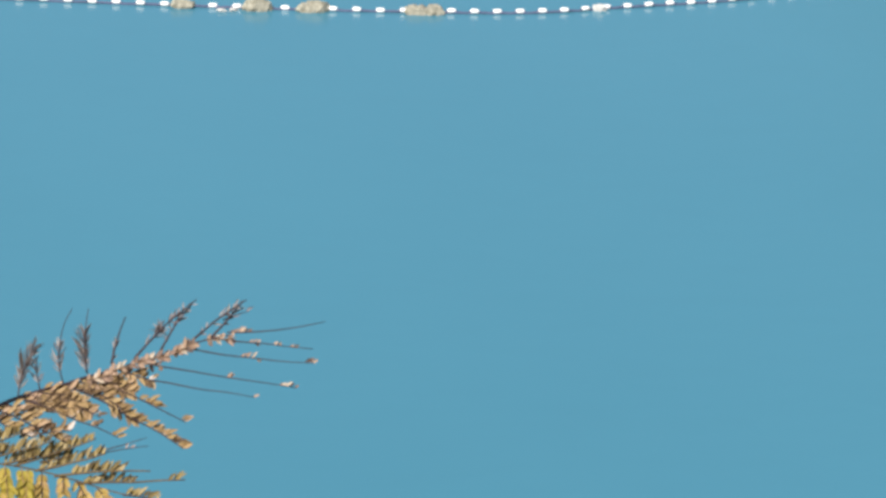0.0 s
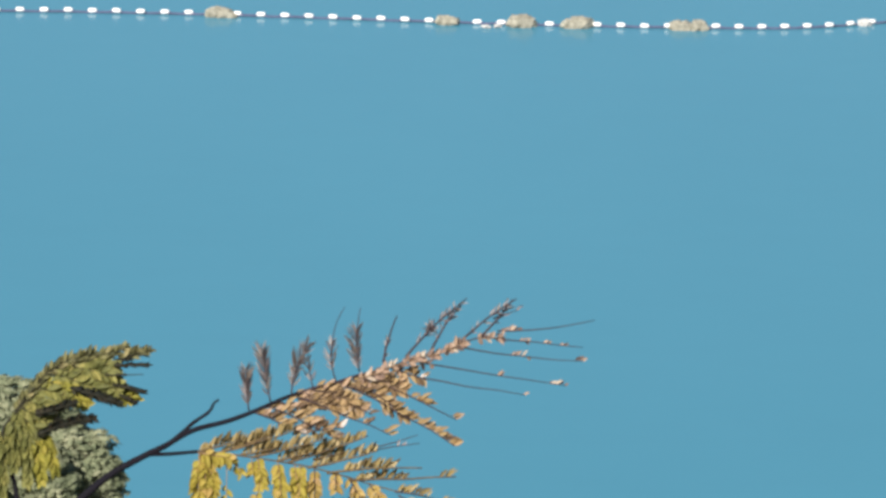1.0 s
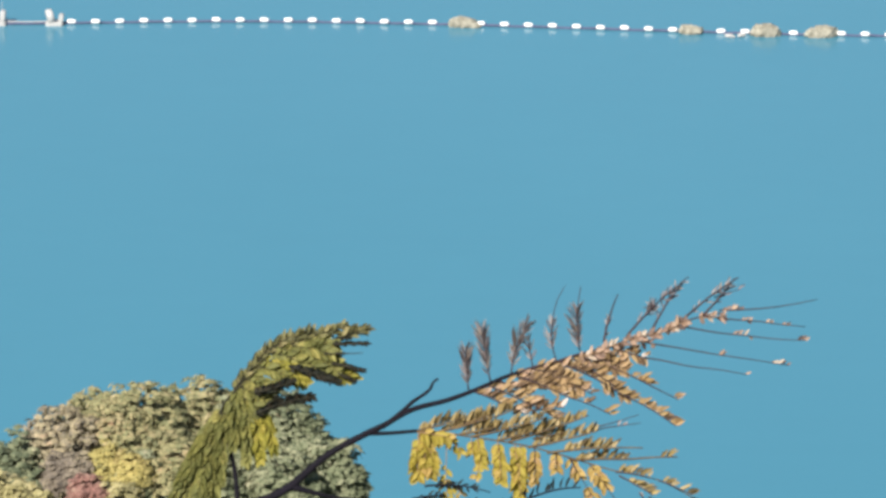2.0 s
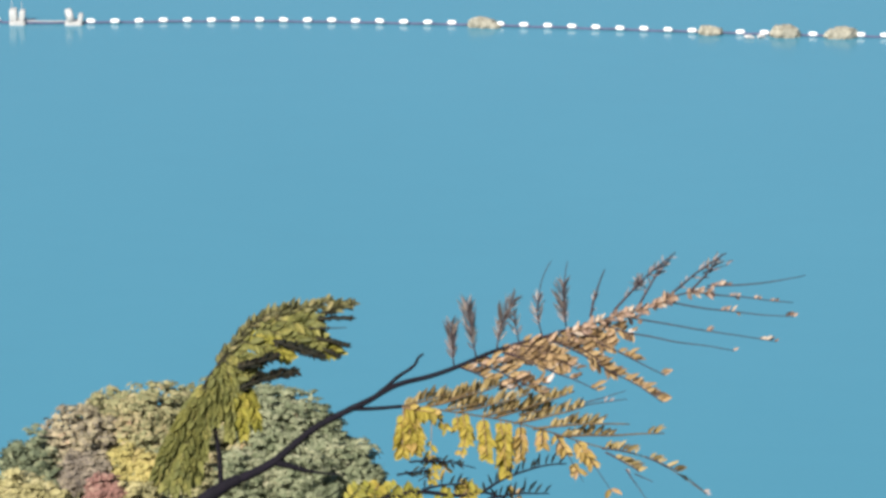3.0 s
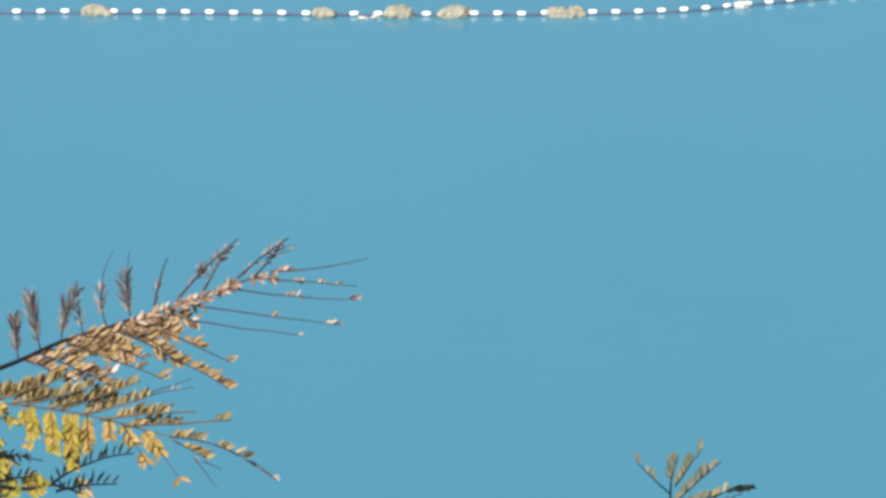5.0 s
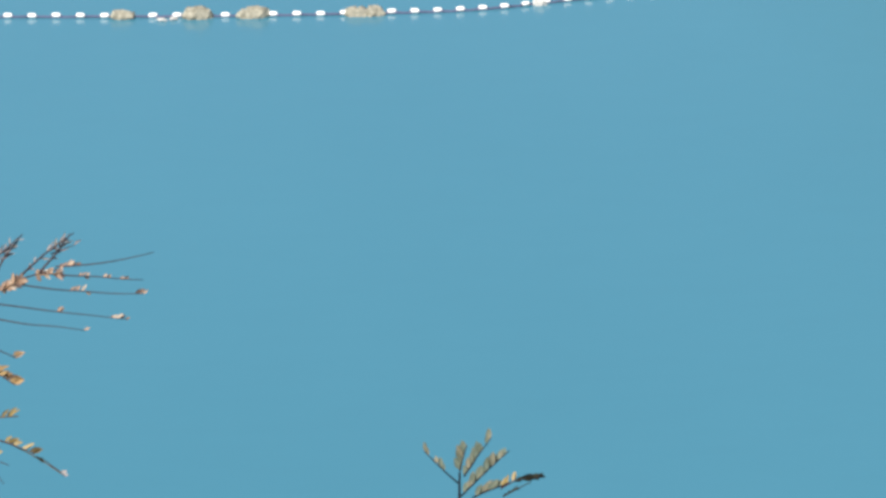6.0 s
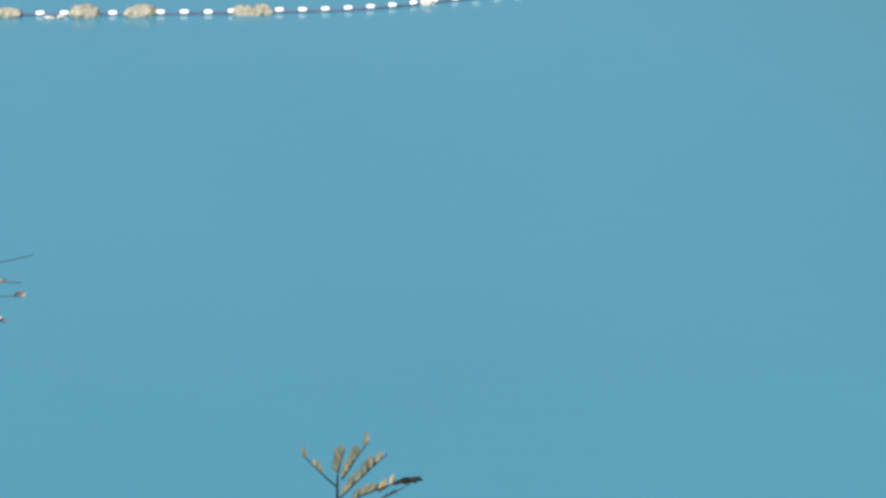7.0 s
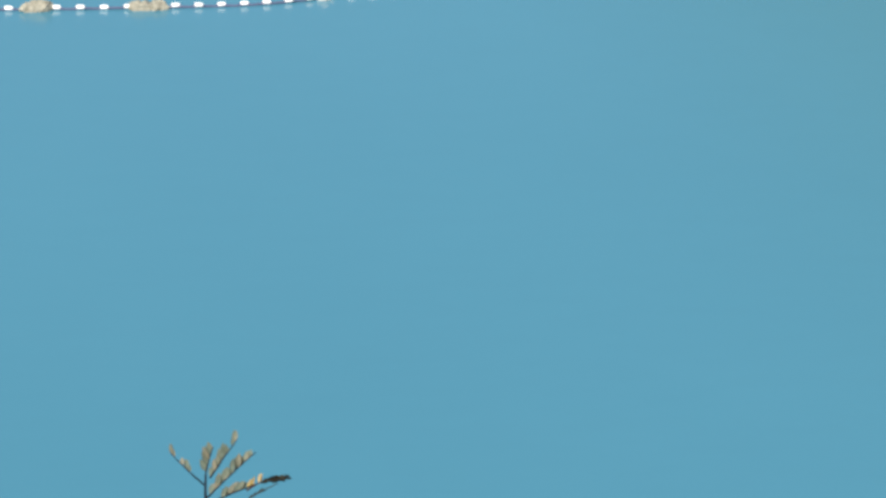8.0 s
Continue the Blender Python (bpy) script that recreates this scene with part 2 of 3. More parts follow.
def lake():
    bm = bmesh.new()
    c = [bm.verts.new(v) for v in ((-2600, 70, 0), (2600, 70, 0), (2600, 1300, 0), (-2600, 1300, 0))]
    bm.faces.new(c)
    tagged(part("water", bm, WATER), "calm opaque turquoise lake water with faint ripples", "lake", kind="structure")


ground()
lake()

# ---- the floating boom ----
BOOM = [(-22.5, 209.5), (-19.6, 207.0), (-18.2, 205.9), (-17.2, 205.6), (-14.9, 205.65), (-9.1, 206.0), (-4.1, 205.95), (0.9, 205.65),
        (5.1, 205.25), (11.0, 204.6), (14.8, 204.2), (18.0, 203.98), (21.0, 203.83), (24.0, 203.75), (26.0, 203.8), (27.8, 204.1),
        (29.4, 204.58), (31.4, 205.1), (33.2, 205.55), (36.0, 206.4), (42.0, 208.8), (48.0, 212.0)]
LINE = spline([(x, y, 0.0) for x, y in BOOM], 900)
REACH = [0.0]
for p, q in zip(LINE, LINE[1:]):
    REACH.append(REACH[-1] + (q - p).length)


def on_boom(d):
    """Place and heading at d metres along the boom."""
    i = int(np.searchsorted(REACH, d)) - 1
    i = min(max(i, 0), len(LINE) - 2)
    f = (d - REACH[i]) / (REACH[i + 1] - REACH[i])
    a, b = LINE[i], LINE[i + 1]
    return a.lerp(b, f), math.degrees(math.atan2(b.y - a.y, b.x - a.x))


def reach_of_x(x):
    return REACH[min(range(len(LINE)), key=lambda i: abs(LINE[i].x - x))]


def lathe(profile, sides=16):
    """A body turned round the x axis."""
    bm = bmesh.new()
    rings = []
    for x, r in profile:
        rings.append([bm.verts.new((x, r * math.cos(k / sides * math.tau), r * math.sin(k / sides * math.tau))) for k in range(sides)])
    for a, b in zip(rings, rings[1:]):
        for k in range(sides):
            bm.faces.new((a[k], a[(k + 1) % sides], b[(k + 1) % sides], b[k]))
    bm.faces.new(rings[0][::-1])
    bm.faces.new(rings[-1])
    bmesh.ops.recalc_face_normals(bm, faces=bm.faces)
    return smoothed(bm)


def boom_float():
    root = new("boom_float")
    body = lathe([(-0.18, 0.02), (-0.177, 0.045), (-0.16, 0.07), (-0.12, 0.086), (-0.05, 0.092), (0.05, 0.092), (0.12, 0.086), (0.16, 0.07), (0.177, 0.045), (0.18, 0.02)])
    part("body", body, FLOAT_WHITE, root)
    for s in (-1, 1):
        collar = part("collar", lathe([(-0.03, 0.02), (-0.03, 0.05), (0.03, 0.05), (0.03, 0.02)], 10), ROPE, root, "dark rope collar")
        collar.location = (s * 0.195, 0, -0.03)
    return tagged(root, "white barrel-shaped plastic float threaded on the boom rope", "float", "floats on the boom")


FLOAT_STEP = 1.012
first = reach_of_x(2.97)
gate_a, gate_b = reach_of_x(-17.9), reach_of_x(-14.5)
LUMPS = [(2.25, 1.06, 0.58, 0.6), (11.9, 1.04, 0.54, 0.6), (14.85, 1.26, 0.76, 0.7), (17.2, 1.18, 0.56, 0.6), (21.45, 1.05, 0.5, 0.6),
         (22.35, 1.05, 0.52, 0.6)]
spots = [first]
while spots[-1] < REACH[-1] - 1.5:
    x = on_boom(spots[-1])[0].x
    spots.append(spots[-1] + (1.009 if x < 16 else 0.995 if x < 22.5 else 0.968))
spots += [first - FLOAT_STEP * n for n in range(1, int(first / FLOAT_STEP))]
master = None
for d in spots:
    place, turn = on_boom(d)
    if gate_a < d < gate_b or any(abs(place.x - x) < 0.35 * w for x, w, *_ in LUMPS):
        continue
    m = pose(place.x, place.y + random.uniform(-0.03, 0.03), 0.105 + random.uniform(-0.015, 0.02), random.uniform(-8, 8), random.uniform(-4, 4), turn + random.uniform(-7, 7))
    if master is None:
        master = boom_float()
        master.matrix_basis = m
    else:
        copy_thing(master, m)

rope_pts = [Vector((p.x, p.y, 0.042 + 0.012 * math.sin(i * 0.7))) for i, p in enumerate(LINE[::2])]
v, f = tube(rope_pts, lambda s: 0.05, 6)
tagged(mesh_part("boom_rope", v, f, ROPE, smooth=True), "dark wet rope that links the floats across the lake", "rope")


def foam_lump(x, width, high, deep, seed):
    """A ragged lump of drift, built from merged chipped blocks."""
    rng = random.Random(seed)
    bm = bmesh.new()
    for n in range(3):
        made = bmesh.ops.create_icosphere(bm, subdivisions=2, radius=0.5)["verts"]
        cx, cw = rng.uniform(-0.22, 0.22) * width, width * rng.uniform(0.62, 0.85)
        hh = high * rng.uniform(0.75, 1.1)
        for q in made:
            c = q.co
            jag = 1 + 0.55 * noise.noise(c * 2.6 + Vector((seed * 3.7, n * 5, 0))) + 0.2 * noise.noise(c * 8 + Vector((seed, n, 4)))
            c = Vector((math.copysign(abs(c.x * 2) ** 0.75, c.x) * 0.5, math.copysign(abs(c.y * 2) ** 0.8, c.y) * 0.5, math.copysign(abs(c.z * 2) ** 0.7, c.z) * 0.5)) * jag
            q.co = Vector((c.x * cw + cx, c.y * deep * 0.9, c.z * hh + 0.12 * high))
    place, turn = on_boom(reach_of_x(x))
    ob = part("foam_lump", bm, DEBRIS)
    ob.matrix_basis = pose(place.x, place.y - 0.12, 0.03, 0, 0, turn)
    return tagged(ob, "ragged straw-coloured lump of drifting foam caught on the boom", "debris", "drift on the boom")


for n, (x, w, h, dp) in enumerate(LUMPS):
    foam_lump(x, w, h, dp, n + 2)


def rag(x, y, w, high, seed):
    rng = random.Random(seed)
    bm = bmesh.new()
    made = bmesh.ops.create_icosphere(bm, subdivisions=2, radius=0.5)["verts"]
    for q in made:
        j = 1 + 0.6 * noise.noise(q.co * 4 + Vector((seed, 0, 0)))
        q.co = Vector((q.co.x * w * j, q.co.y * w * 0.5 * j, q.co.z * high * j + 0.1 * high))
    ob = part("plastic_scrap", bm, RAG)
    ob.matrix_basis = pose(x, y, 0.05, 0, 0, rng.uniform(-20, 20))
    return tagged(ob, "bleached crumpled plastic scrap floating beside the rope", "debris", "drift on the boom")


rag(13.35, 203.75, 0.45, 0.16, 1)
rag(13.85, 203.85, 0.36, 0.16, 2)
rag(29.3, 204.42, 0.62, 0.42, 3)


def block(w, d, h, bevel=0.03):
    bm = bmesh.new()
    bmesh.ops.create_cube(bm, size=1)
    for q in bm.verts:
        q.co = Vector((q.co.x * w, q.co.y * d, (q.co.z + 0.5) * h))
    bmesh.ops.bevel(bm, geom=bm.edges[:], offset=bevel, segments=2, affect='EDGES')
    return bm


def boom_gate():
    root = new("boom_gate")
    root.matrix_basis = pose(-17.25, 205.6, 0, 0, 0, 0)
    base = part("float_base", block(0.66, 0.6, 0.26, 0.05), GATE_WHITE, root)
    base.location = (0, 0, -0.08)
    for px, ph, tilt in ((-0.16, 0.50, -2), (0.17, 0.45, 7)):
        fin = part("side_plate", block(0.32 if px < 0 else 0.24, 0.45, ph, 0.04), GATE_WHITE, root)
        fin.matrix_basis = pose(px, 0, 0.16, 0, tilt, 0)
    v, f = tube(spline([(-0.23, 0.05, 0.62), (-0.235, 0.05, 0.85), (-0.24, 0.05, 1.0)], 6), lambda s: 0.012, 6)
    mesh_part("post", v, f, GATE_WHITE, root)
    v, f = tube(spline([(0.18, 0.05, 0.55), (0.17, 0.05, 0.8), (0.17, 0.05, 0.98)], 6), lambda s: 0.012, 6)
    mesh_part("post", v, f, GATE_WHITE, root)
    v, f = tube(spline([(0.3, 0.0, 0.13), (1.2, 0.0, 0.12), (2.1, 0.0, 0.13)], 8), lambda s: 0.024, 8)
    part_bar = mesh_part("bar", v, f, GATE_WHITE, root, smooth=True)
    tagged(part_bar, "pale straight bar between the two floats")
    base = part("float_base", block(0.72, 0.6, 0.24, 0.05), GATE_WHITE, root)
    base.location = (2.36, 0, -0.08)
    drum = part("drum", lathe([(-0.14, 0.02), (-0.14, 0.28), (-0.10, 0.33), (0.10, 0.33), (0.14, 0.28), (0.14, 0.02)], 18), GATE_WHITE, root)
    drum.matrix_basis = pose(2.18, 0, 0.34, 0, -12, 14)
    fin = part("side_plate", block(0.2, 0.4, 0.34, 0.03), GATE_WHITE, root)
    fin.matrix_basis = pose(2.62, 0, 0.12, 0, 8, 0)
    tagged(root, "white plastic gate of two floats joined by a bar", "buoy")


boom_gate()

# ---- the wooded shore ----


def crown_mesh(lobes, count, leaf, seed, parent, material):
    """Thousands of small leaves in flat tufts, gathered near the surface of several lobes."""
    rng = np.random.default_rng(seed)
    per = 15
    tufts = max(count // per, 8)
    vol = np.array([r[3] * r[4] for r in lobes])
    pick = rng.choice(len(lobes), tufts, p=vol / vol.sum())
    L = np.array(lobes)[pick]
    d = rng.normal(size=(tufts, 3))
    d /= np.linalg.norm(d, axis=1)[:, None]
    d[:, 2] = np.abs(d[:, 2]) - 0.30 * (rng.random(tufts) < 0.35)
    lump = np.array([noise.noise(Vector(q * 2.4) + Vector((seed, 0, 0))) for q in d])
    rad = (0.64 + 0.36 * rng.random(tufts) ** 0.7) * (1 + (0.14 if parent.name.startswith("tree") else 0.34) * lump)
    mid = L[:, :3] + d * np.column_stack([L[:, 3], L[:, 3], L[:, 4]]) * rad[:, None]
    big = 0.75 + 0.6 * rng.random(tufts)
    count = tufts * per
    own = np.repeat(np.arange(tufts), per)
    puff = rng.normal(size=(count, 3))
    puff /= np.linalg.norm(puff, axis=1)[:, None]
    puff[:, 2] = np.abs(puff[:, 2]) * 1.15 - 0.15
    reach = (0.35 + 0.65 * rng.random(count))[:, None]
    c = mid[own] + puff * reach * (big[own] * leaf * 2.1)[:, None] * np.array([1.15, 1.0, 0.45])
    face = puff * 0.8 + d[own] * 0.5 + rng.normal(size=(count, 3)) * 0.38 + np.array([-0.1, -0.25, 0.15])
    face /= np.linalg.norm(face, axis=1)[:, None]
    along = np.cross(face, rng.normal(size=(count, 3)))
    along[:, 2] *= 0.45
    along /= np.linalg.norm(along, axis=1)[:, None]
    wide = np.cross(face, along)
    s = (leaf * (0.7 + 0.95 * rng.random(count)))[:, None]
    w = s * (0.26 + 0.26 * rng.random(count))[:, None]
    verts = np.stack([c - along * s, c + wide * w + face * s * 0.10, c - wide * w + face * s * 0.10, c + along * s - face * s * 0.25], axis=1).reshape(-1, 3)
    faces = []
    for i in range(count):
        o = i * 4
        faces += [(o, o + 2, o + 1), (o + 1, o + 2, o + 3)]
    return mesh_part("crown", verts, faces, material, parent)


def shore_tree(name, x, y, top, radius, tall, tone, seed, label, leaf=0.15, count=5200):
    """A broadleaf tree or shrub whose crown is radius wide and tall high, its top at height top."""
    rng = random.Random(seed)
    root = new(name)
    base = ground_height(x, y) - 0.1
    root.location = (x, y, base)
    mid = top - tall - base
    fork = max(mid * 0.75, 0.3)
    r0 = 0.05 + 0.045 * radius
    v, f = tube(spline([(0, 0, -0.3), (0.06, 0.02, fork * 0.5), (0.02, -0.05, fork), (0.05, 0, mid + tall * 0.5)], 12), lambda s: r0 * (1.15 - 0.8 * s), 9, 0.06)
    mesh_part("trunk", v, f, TREE_BARK, root, True)
    lobes = [(0, 0, mid, radius * 0.80, tall * 0.97)]
    for n in range(6):
        a = n / 6 * math.tau + rng.uniform(-0.3, 0.3)
        q = rng.uniform(0.40, 0.58) * radius
        lobes.append((q * math.cos(a), q * math.sin(a), mid + rng.uniform(-0.25, 0.12) * tall, radius * rng.uniform(0.40, 0.55), tall * rng.uniform(0.55, 0.78)))
        tip = Vector((q * math.cos(a) * 1.1, q * math.sin(a) * 1.1, mid + tall * 0.25))
        v, f = tube(spline([(0.02, -0.03, fork * 0.9), tip * 0.5 + Vector((0, 0, fork * 0.42)), tip], 8), lambda s: r0 * 0.5 * (1.1 - 0.9 * s), 6)
        mesh_part("limb", v, f, TREE_BARK, root, True)
    crown_mesh(lobes, count, leaf, seed, root, CROWN[tone])
    tagged(root, label, "tree" if name == "tree" else "shrub", "trees on the shore")


shore_tree("tree", -4.13, 132.36, 9.32, 2.34, 2.34, "grey_green", 21, "rounded grey-green broadleaf tree on the lake shore", 0.100, 30618)
shore_tree("tree", -7.51, 131.42, 9.68, 2.17, 2.17, "olive_tan", 22, "olive and tan broadleaf tree turning in autumn", 0.096, 26535)
shore_tree("tree", -5.87, 132.84, 9.46, 1.85, 2.30, "olive_tan", 31, "pale olive tree between its taller neighbours", 0.096, 18370)
shore_tree("tree", -8.77, 132.79, 9.04, 1.57, 2.04, "olive_tan", 33, "slender tan-leaved tree at the back of the row", 0.093, 14288)
shore_tree("tree", -9.46, 130.33, 9.53, 1.69, 2.16, "mauve_tan", 23, "thin-leaved tree with brownish mauve foliage", 0.093, 17349)
shore_tree("tree", -10.69, 129.12, 9.22, 0.98, 1.66, "dark_green", 24, "small dark green tree beside the others", 0.079, 8164)
shore_tree("tree", -10.11, 130.66, 8.92, 1.08, 1.70, "mauve_tan", 34, "low brownish tree that fills the row", 0.087, 9185)
shore_tree("shrub", -8.12, 128.12, 9.15, 0.55, 0.76, "yellow", 25, "bright yellow autumn shrub among the trees", 0.073, 4490)
shore_tree("shrub", -7.42, 127.64, 8.98, 0.51, 0.70, "yellow", 35, "second yellow shrub growing into its neighbour", 0.073, 4082)
shore_tree("shrub", -8.55, 126.92, 8.70, 0.69, 1.05, "red", 26, "reddish pink autumn shrub among the trees", 0.073, 7348)
shore_tree("shrub", -9.20, 127.87, 9.04, 0.66, 0.95, "mauve_dark", 36, "mauve-grey shrub in front of the row", 0.079, 6123)
shore_tree("shrub", -7.35, 128.03, 8.92, 0.76, 1.21, "grey_green", 37, "grey-green shrub beside the yellow ones", 0.079, 6531)
shore_tree("shrub", -10.72, 126.44, 8.85, 1.35, 1.13, "straw", 27, "straw-coloured broad shrub at the water's edge", 0.106, 6123)
shore_tree("tree", -2.22, 130.08, 8.75, 1.31, 1.85, "grey_green", 28, "lower grey-green tree at the end of the row", 0.093, 12247)
shore_tree("shrub", -6.29, 128.08, 9.06, 0.91, 1.21, "olive_tan", 41, "olive shrub low in front of the trees", 0.079, 5040)
shore_tree("shrub", -5.07, 128.06, 8.99, 1.06, 1.21, "grey_green", 42, "grey-green shrub low in front of the trees", 0.079, 5760)
shore_tree("shrub", -3.40, 128.03, 8.92, 1.14, 1.21, "grey_green", 43, "broad grey-green shrub at the foot of the row", 0.079, 5760)
shore_tree("shrub", -11.66, 126.78, 8.25, 0.90, 0.90, "olive_tan", 44, "olive-tan shrub at the shore's edge", 0.079, 3600)
shore_tree("shrub", -7.74, 126.68, 8.61, 0.75, 0.90, "straw", 45, "pale straw-coloured shrub below the yellow one", 0.077, 3240)


# ---- near leaves ----
UNIT_LEAFLETS = []
for fold, tip, skew in ((0.12, 0.16, 0.06), (0.34, 0.30, -0.16), (0.20, -0.30, 0.14)):
    rows = [(0.0, 0.06), (0.18, 0.82), (0.48, 1.0), (0.78, 0.58), (1.0, 0.02)]
    vs, fs = [], []
    for yy, ww in rows:
        bend = tip * yy * yy
        vs += [(-0.5 * ww + skew * yy, yy, bend + fold * ww), (skew * yy, yy, bend), (0.5 * ww + skew * yy, yy, bend + fold * ww)]
    for i in range(len(rows) - 1):
        a = i * 3
        fs += [(a, a + 1, a + 4, a + 3), (a + 1, a + 2, a + 5, a + 4)]
    UNIT_LEAFLETS.append((vs, fs))
LEAFLET_MESH = {}
for tone in LEAF:
    for n, (vs, fs) in enumerate(UNIT_LEAFLETS):
        me = bpy.data.meshes.new("leaflet")
        me.from_pydata(vs, [], fs)
        me.materials.append(LEAF[tone])
        me.polygons.foreach_set("use_smooth", [True] * len(me.polygons))
        LEAFLET_MESH[tone, n] = me

# style: tone, leaflet length and width in metres, spacing, angle to the stalk, sides, share kept, stretches that bear leaflets, jitter in degrees, stalk radius, stalk
STYLE = {
    "feather": ("dry", 0.0160, 0.0012, 0.0017, 24, 2, 0.95, (0.12, 0.90), 8, 0.0008, STALK),
    "feather_thin": ("dry", 0.0125, 0.0014, 0.0028, 28, 2, 0.8, (0.14, 0.75), 10, 0.0007, STALK),
    "twiggy": ("dry", 0.0100, 0.0018, 0.0042, 28, 2, 0.55, (0.18, 0.90), 18, 0.0012, STALK),
    "rosy": ("rosy", 0.0085, 0.0042, 0.0036, 46, 2, 0.75, (0.0, 1.0), 16, 0.0006, TAN_STALK),
    "ends": ("rosy", 0.0070, 0.0026, 0.0028, 40, 1, 0.9, (0.0, 0.0), 14, 0.0008, STALK),
    "gold": ("gold", 0.0125, 0.0046, 0.0026, 46, 1, 0.95, (0.0, 0.97), 9, 0.0010, STALK),
    "wedge": ("gold", 0.0115, 0.0062, 0.0024, 38, 2, 0.97, (0.0, 1.0), 12, 0.0007, STALK),
    "gold_both": ("gold", 0.0105, 0.0044, 0.0030, 50, 2, 0.92, (0.0, 0.95), 14, 0.0009, STALK),
    "bare_dry": ("dry", 0.0070, 0.0030, 0.0040, 40, 1, 0.8, (0.85, 1.0), 14, 0.0007, STALK),
    "amber": ("amber", 0.0125, 0.0036, 0.0025, 44, 1, 0.97, (0.04, 0.97), 7, 0.0013, AMBER_STALK),
    "tail_comb": ("amber", 0.0115, 0.0040, 0.0029, 42, 1, 0.95, (0.05, 1.0), 10, 0.0009, STALK),
    "yellow": ("yellow", 0.0125, 0.0068, 0.0027, 58, 2, 0.92, (0.04, 1.0), 14, 0.0006, TAN_STALK),
    "yellow_thin": ("yellow", 0.0095, 0.0048, 0.0044, 58, 2, 0.8, (0.05, 1.0), 18, 0.0005, TAN_STALK),
    "honey": ("honey", 0.0115, 0.0050, 0.0032, 52, 2, 0.9, (0.03, 1.0), 14, 0.0006, STALK),
    "ridge": ("olive_tan", 0.0100, 0.0042, 0.0022, 32, 2, 0.95, (0.0, 1.0), 8, 0.0007, GREEN_STALK),
    "arch": ("olive", 0.0125, 0.0066, 0.0021, 36, 2, 0.97, (0.0, 1.0), 9, 0.0007, GREEN_STALK),
    "arch_gold": ("lime", 0.0125, 0.0068, 0.0024, 38, 2, 0.95, (0.0, 1.0), 10, 0.0007, GREEN_STALK),
    "hang": ("olive", 0.0150, 0.0060, 0.0023, 19, 2, 0.97, (0.0, 1.0), 7, 0.0006, GREEN_STALK),
    "hang_gold": ("lime", 0.0140, 0.0060, 0.0025, 25, 2, 0.95, (0.0, 1.0), 8, 0.0006, GREEN_STALK),
    # these dark styles use the green tone, with its shade painted in
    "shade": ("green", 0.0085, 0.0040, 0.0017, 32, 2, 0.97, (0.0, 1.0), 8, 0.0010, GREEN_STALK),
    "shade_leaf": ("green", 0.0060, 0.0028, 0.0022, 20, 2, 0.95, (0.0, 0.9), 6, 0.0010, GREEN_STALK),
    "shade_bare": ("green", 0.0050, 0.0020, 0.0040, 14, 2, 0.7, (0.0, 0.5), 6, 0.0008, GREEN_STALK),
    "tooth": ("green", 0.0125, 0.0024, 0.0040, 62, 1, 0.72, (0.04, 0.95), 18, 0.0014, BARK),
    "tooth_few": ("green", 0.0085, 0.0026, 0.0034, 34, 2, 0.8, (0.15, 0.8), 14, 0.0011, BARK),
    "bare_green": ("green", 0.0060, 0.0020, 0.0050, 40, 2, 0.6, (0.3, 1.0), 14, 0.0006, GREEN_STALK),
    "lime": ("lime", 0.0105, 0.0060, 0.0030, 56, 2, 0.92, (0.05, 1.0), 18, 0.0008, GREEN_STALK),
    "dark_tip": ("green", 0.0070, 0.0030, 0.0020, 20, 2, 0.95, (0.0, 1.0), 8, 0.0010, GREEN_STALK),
    "pale": ("pale", 0.0120, 0.0052, 0.0022, 36, 1, 0.97, (0.15, 0.85), 6, 0.0009, BARK),
    "pale_few": ("pale", 0.0090, 0.0046, 0.0024, 34, 1, 0.9, (0.3, 0.62), 8, 0.0009, BARK),
}
# how the blades of a tone face the open side: sideways lean and its spread, upward lean and its spread
FACING = {"dry": (-0.1, 0.5, 0.25, 0.4), "olive": (-0.15, 0.22, 0.3, 0.18), "lime": (-0.15, 0.25, 0.3, 0.2), "olive_tan": (-0.1, 0.3, 0.3, 0.25), "gold": (-0.25, 0.45, 0.3, 0.4), "amber": (-0.35, 0.3, 0.3, 0.25), "yellow": (-0.15, 0.3, 0.25, 0.25), "pale": (-0.1, 0.2, 0.3, 0.2)}
HANGING = {"yellow": -0.7, "honey": -0.5, "olive": -0.15, "lime": -0.3}
COUNT = {"single": 0}


def depth_at(x):
    """The leaves lean back a little towards their tips."""
    return -0.115 - 0.2 * x


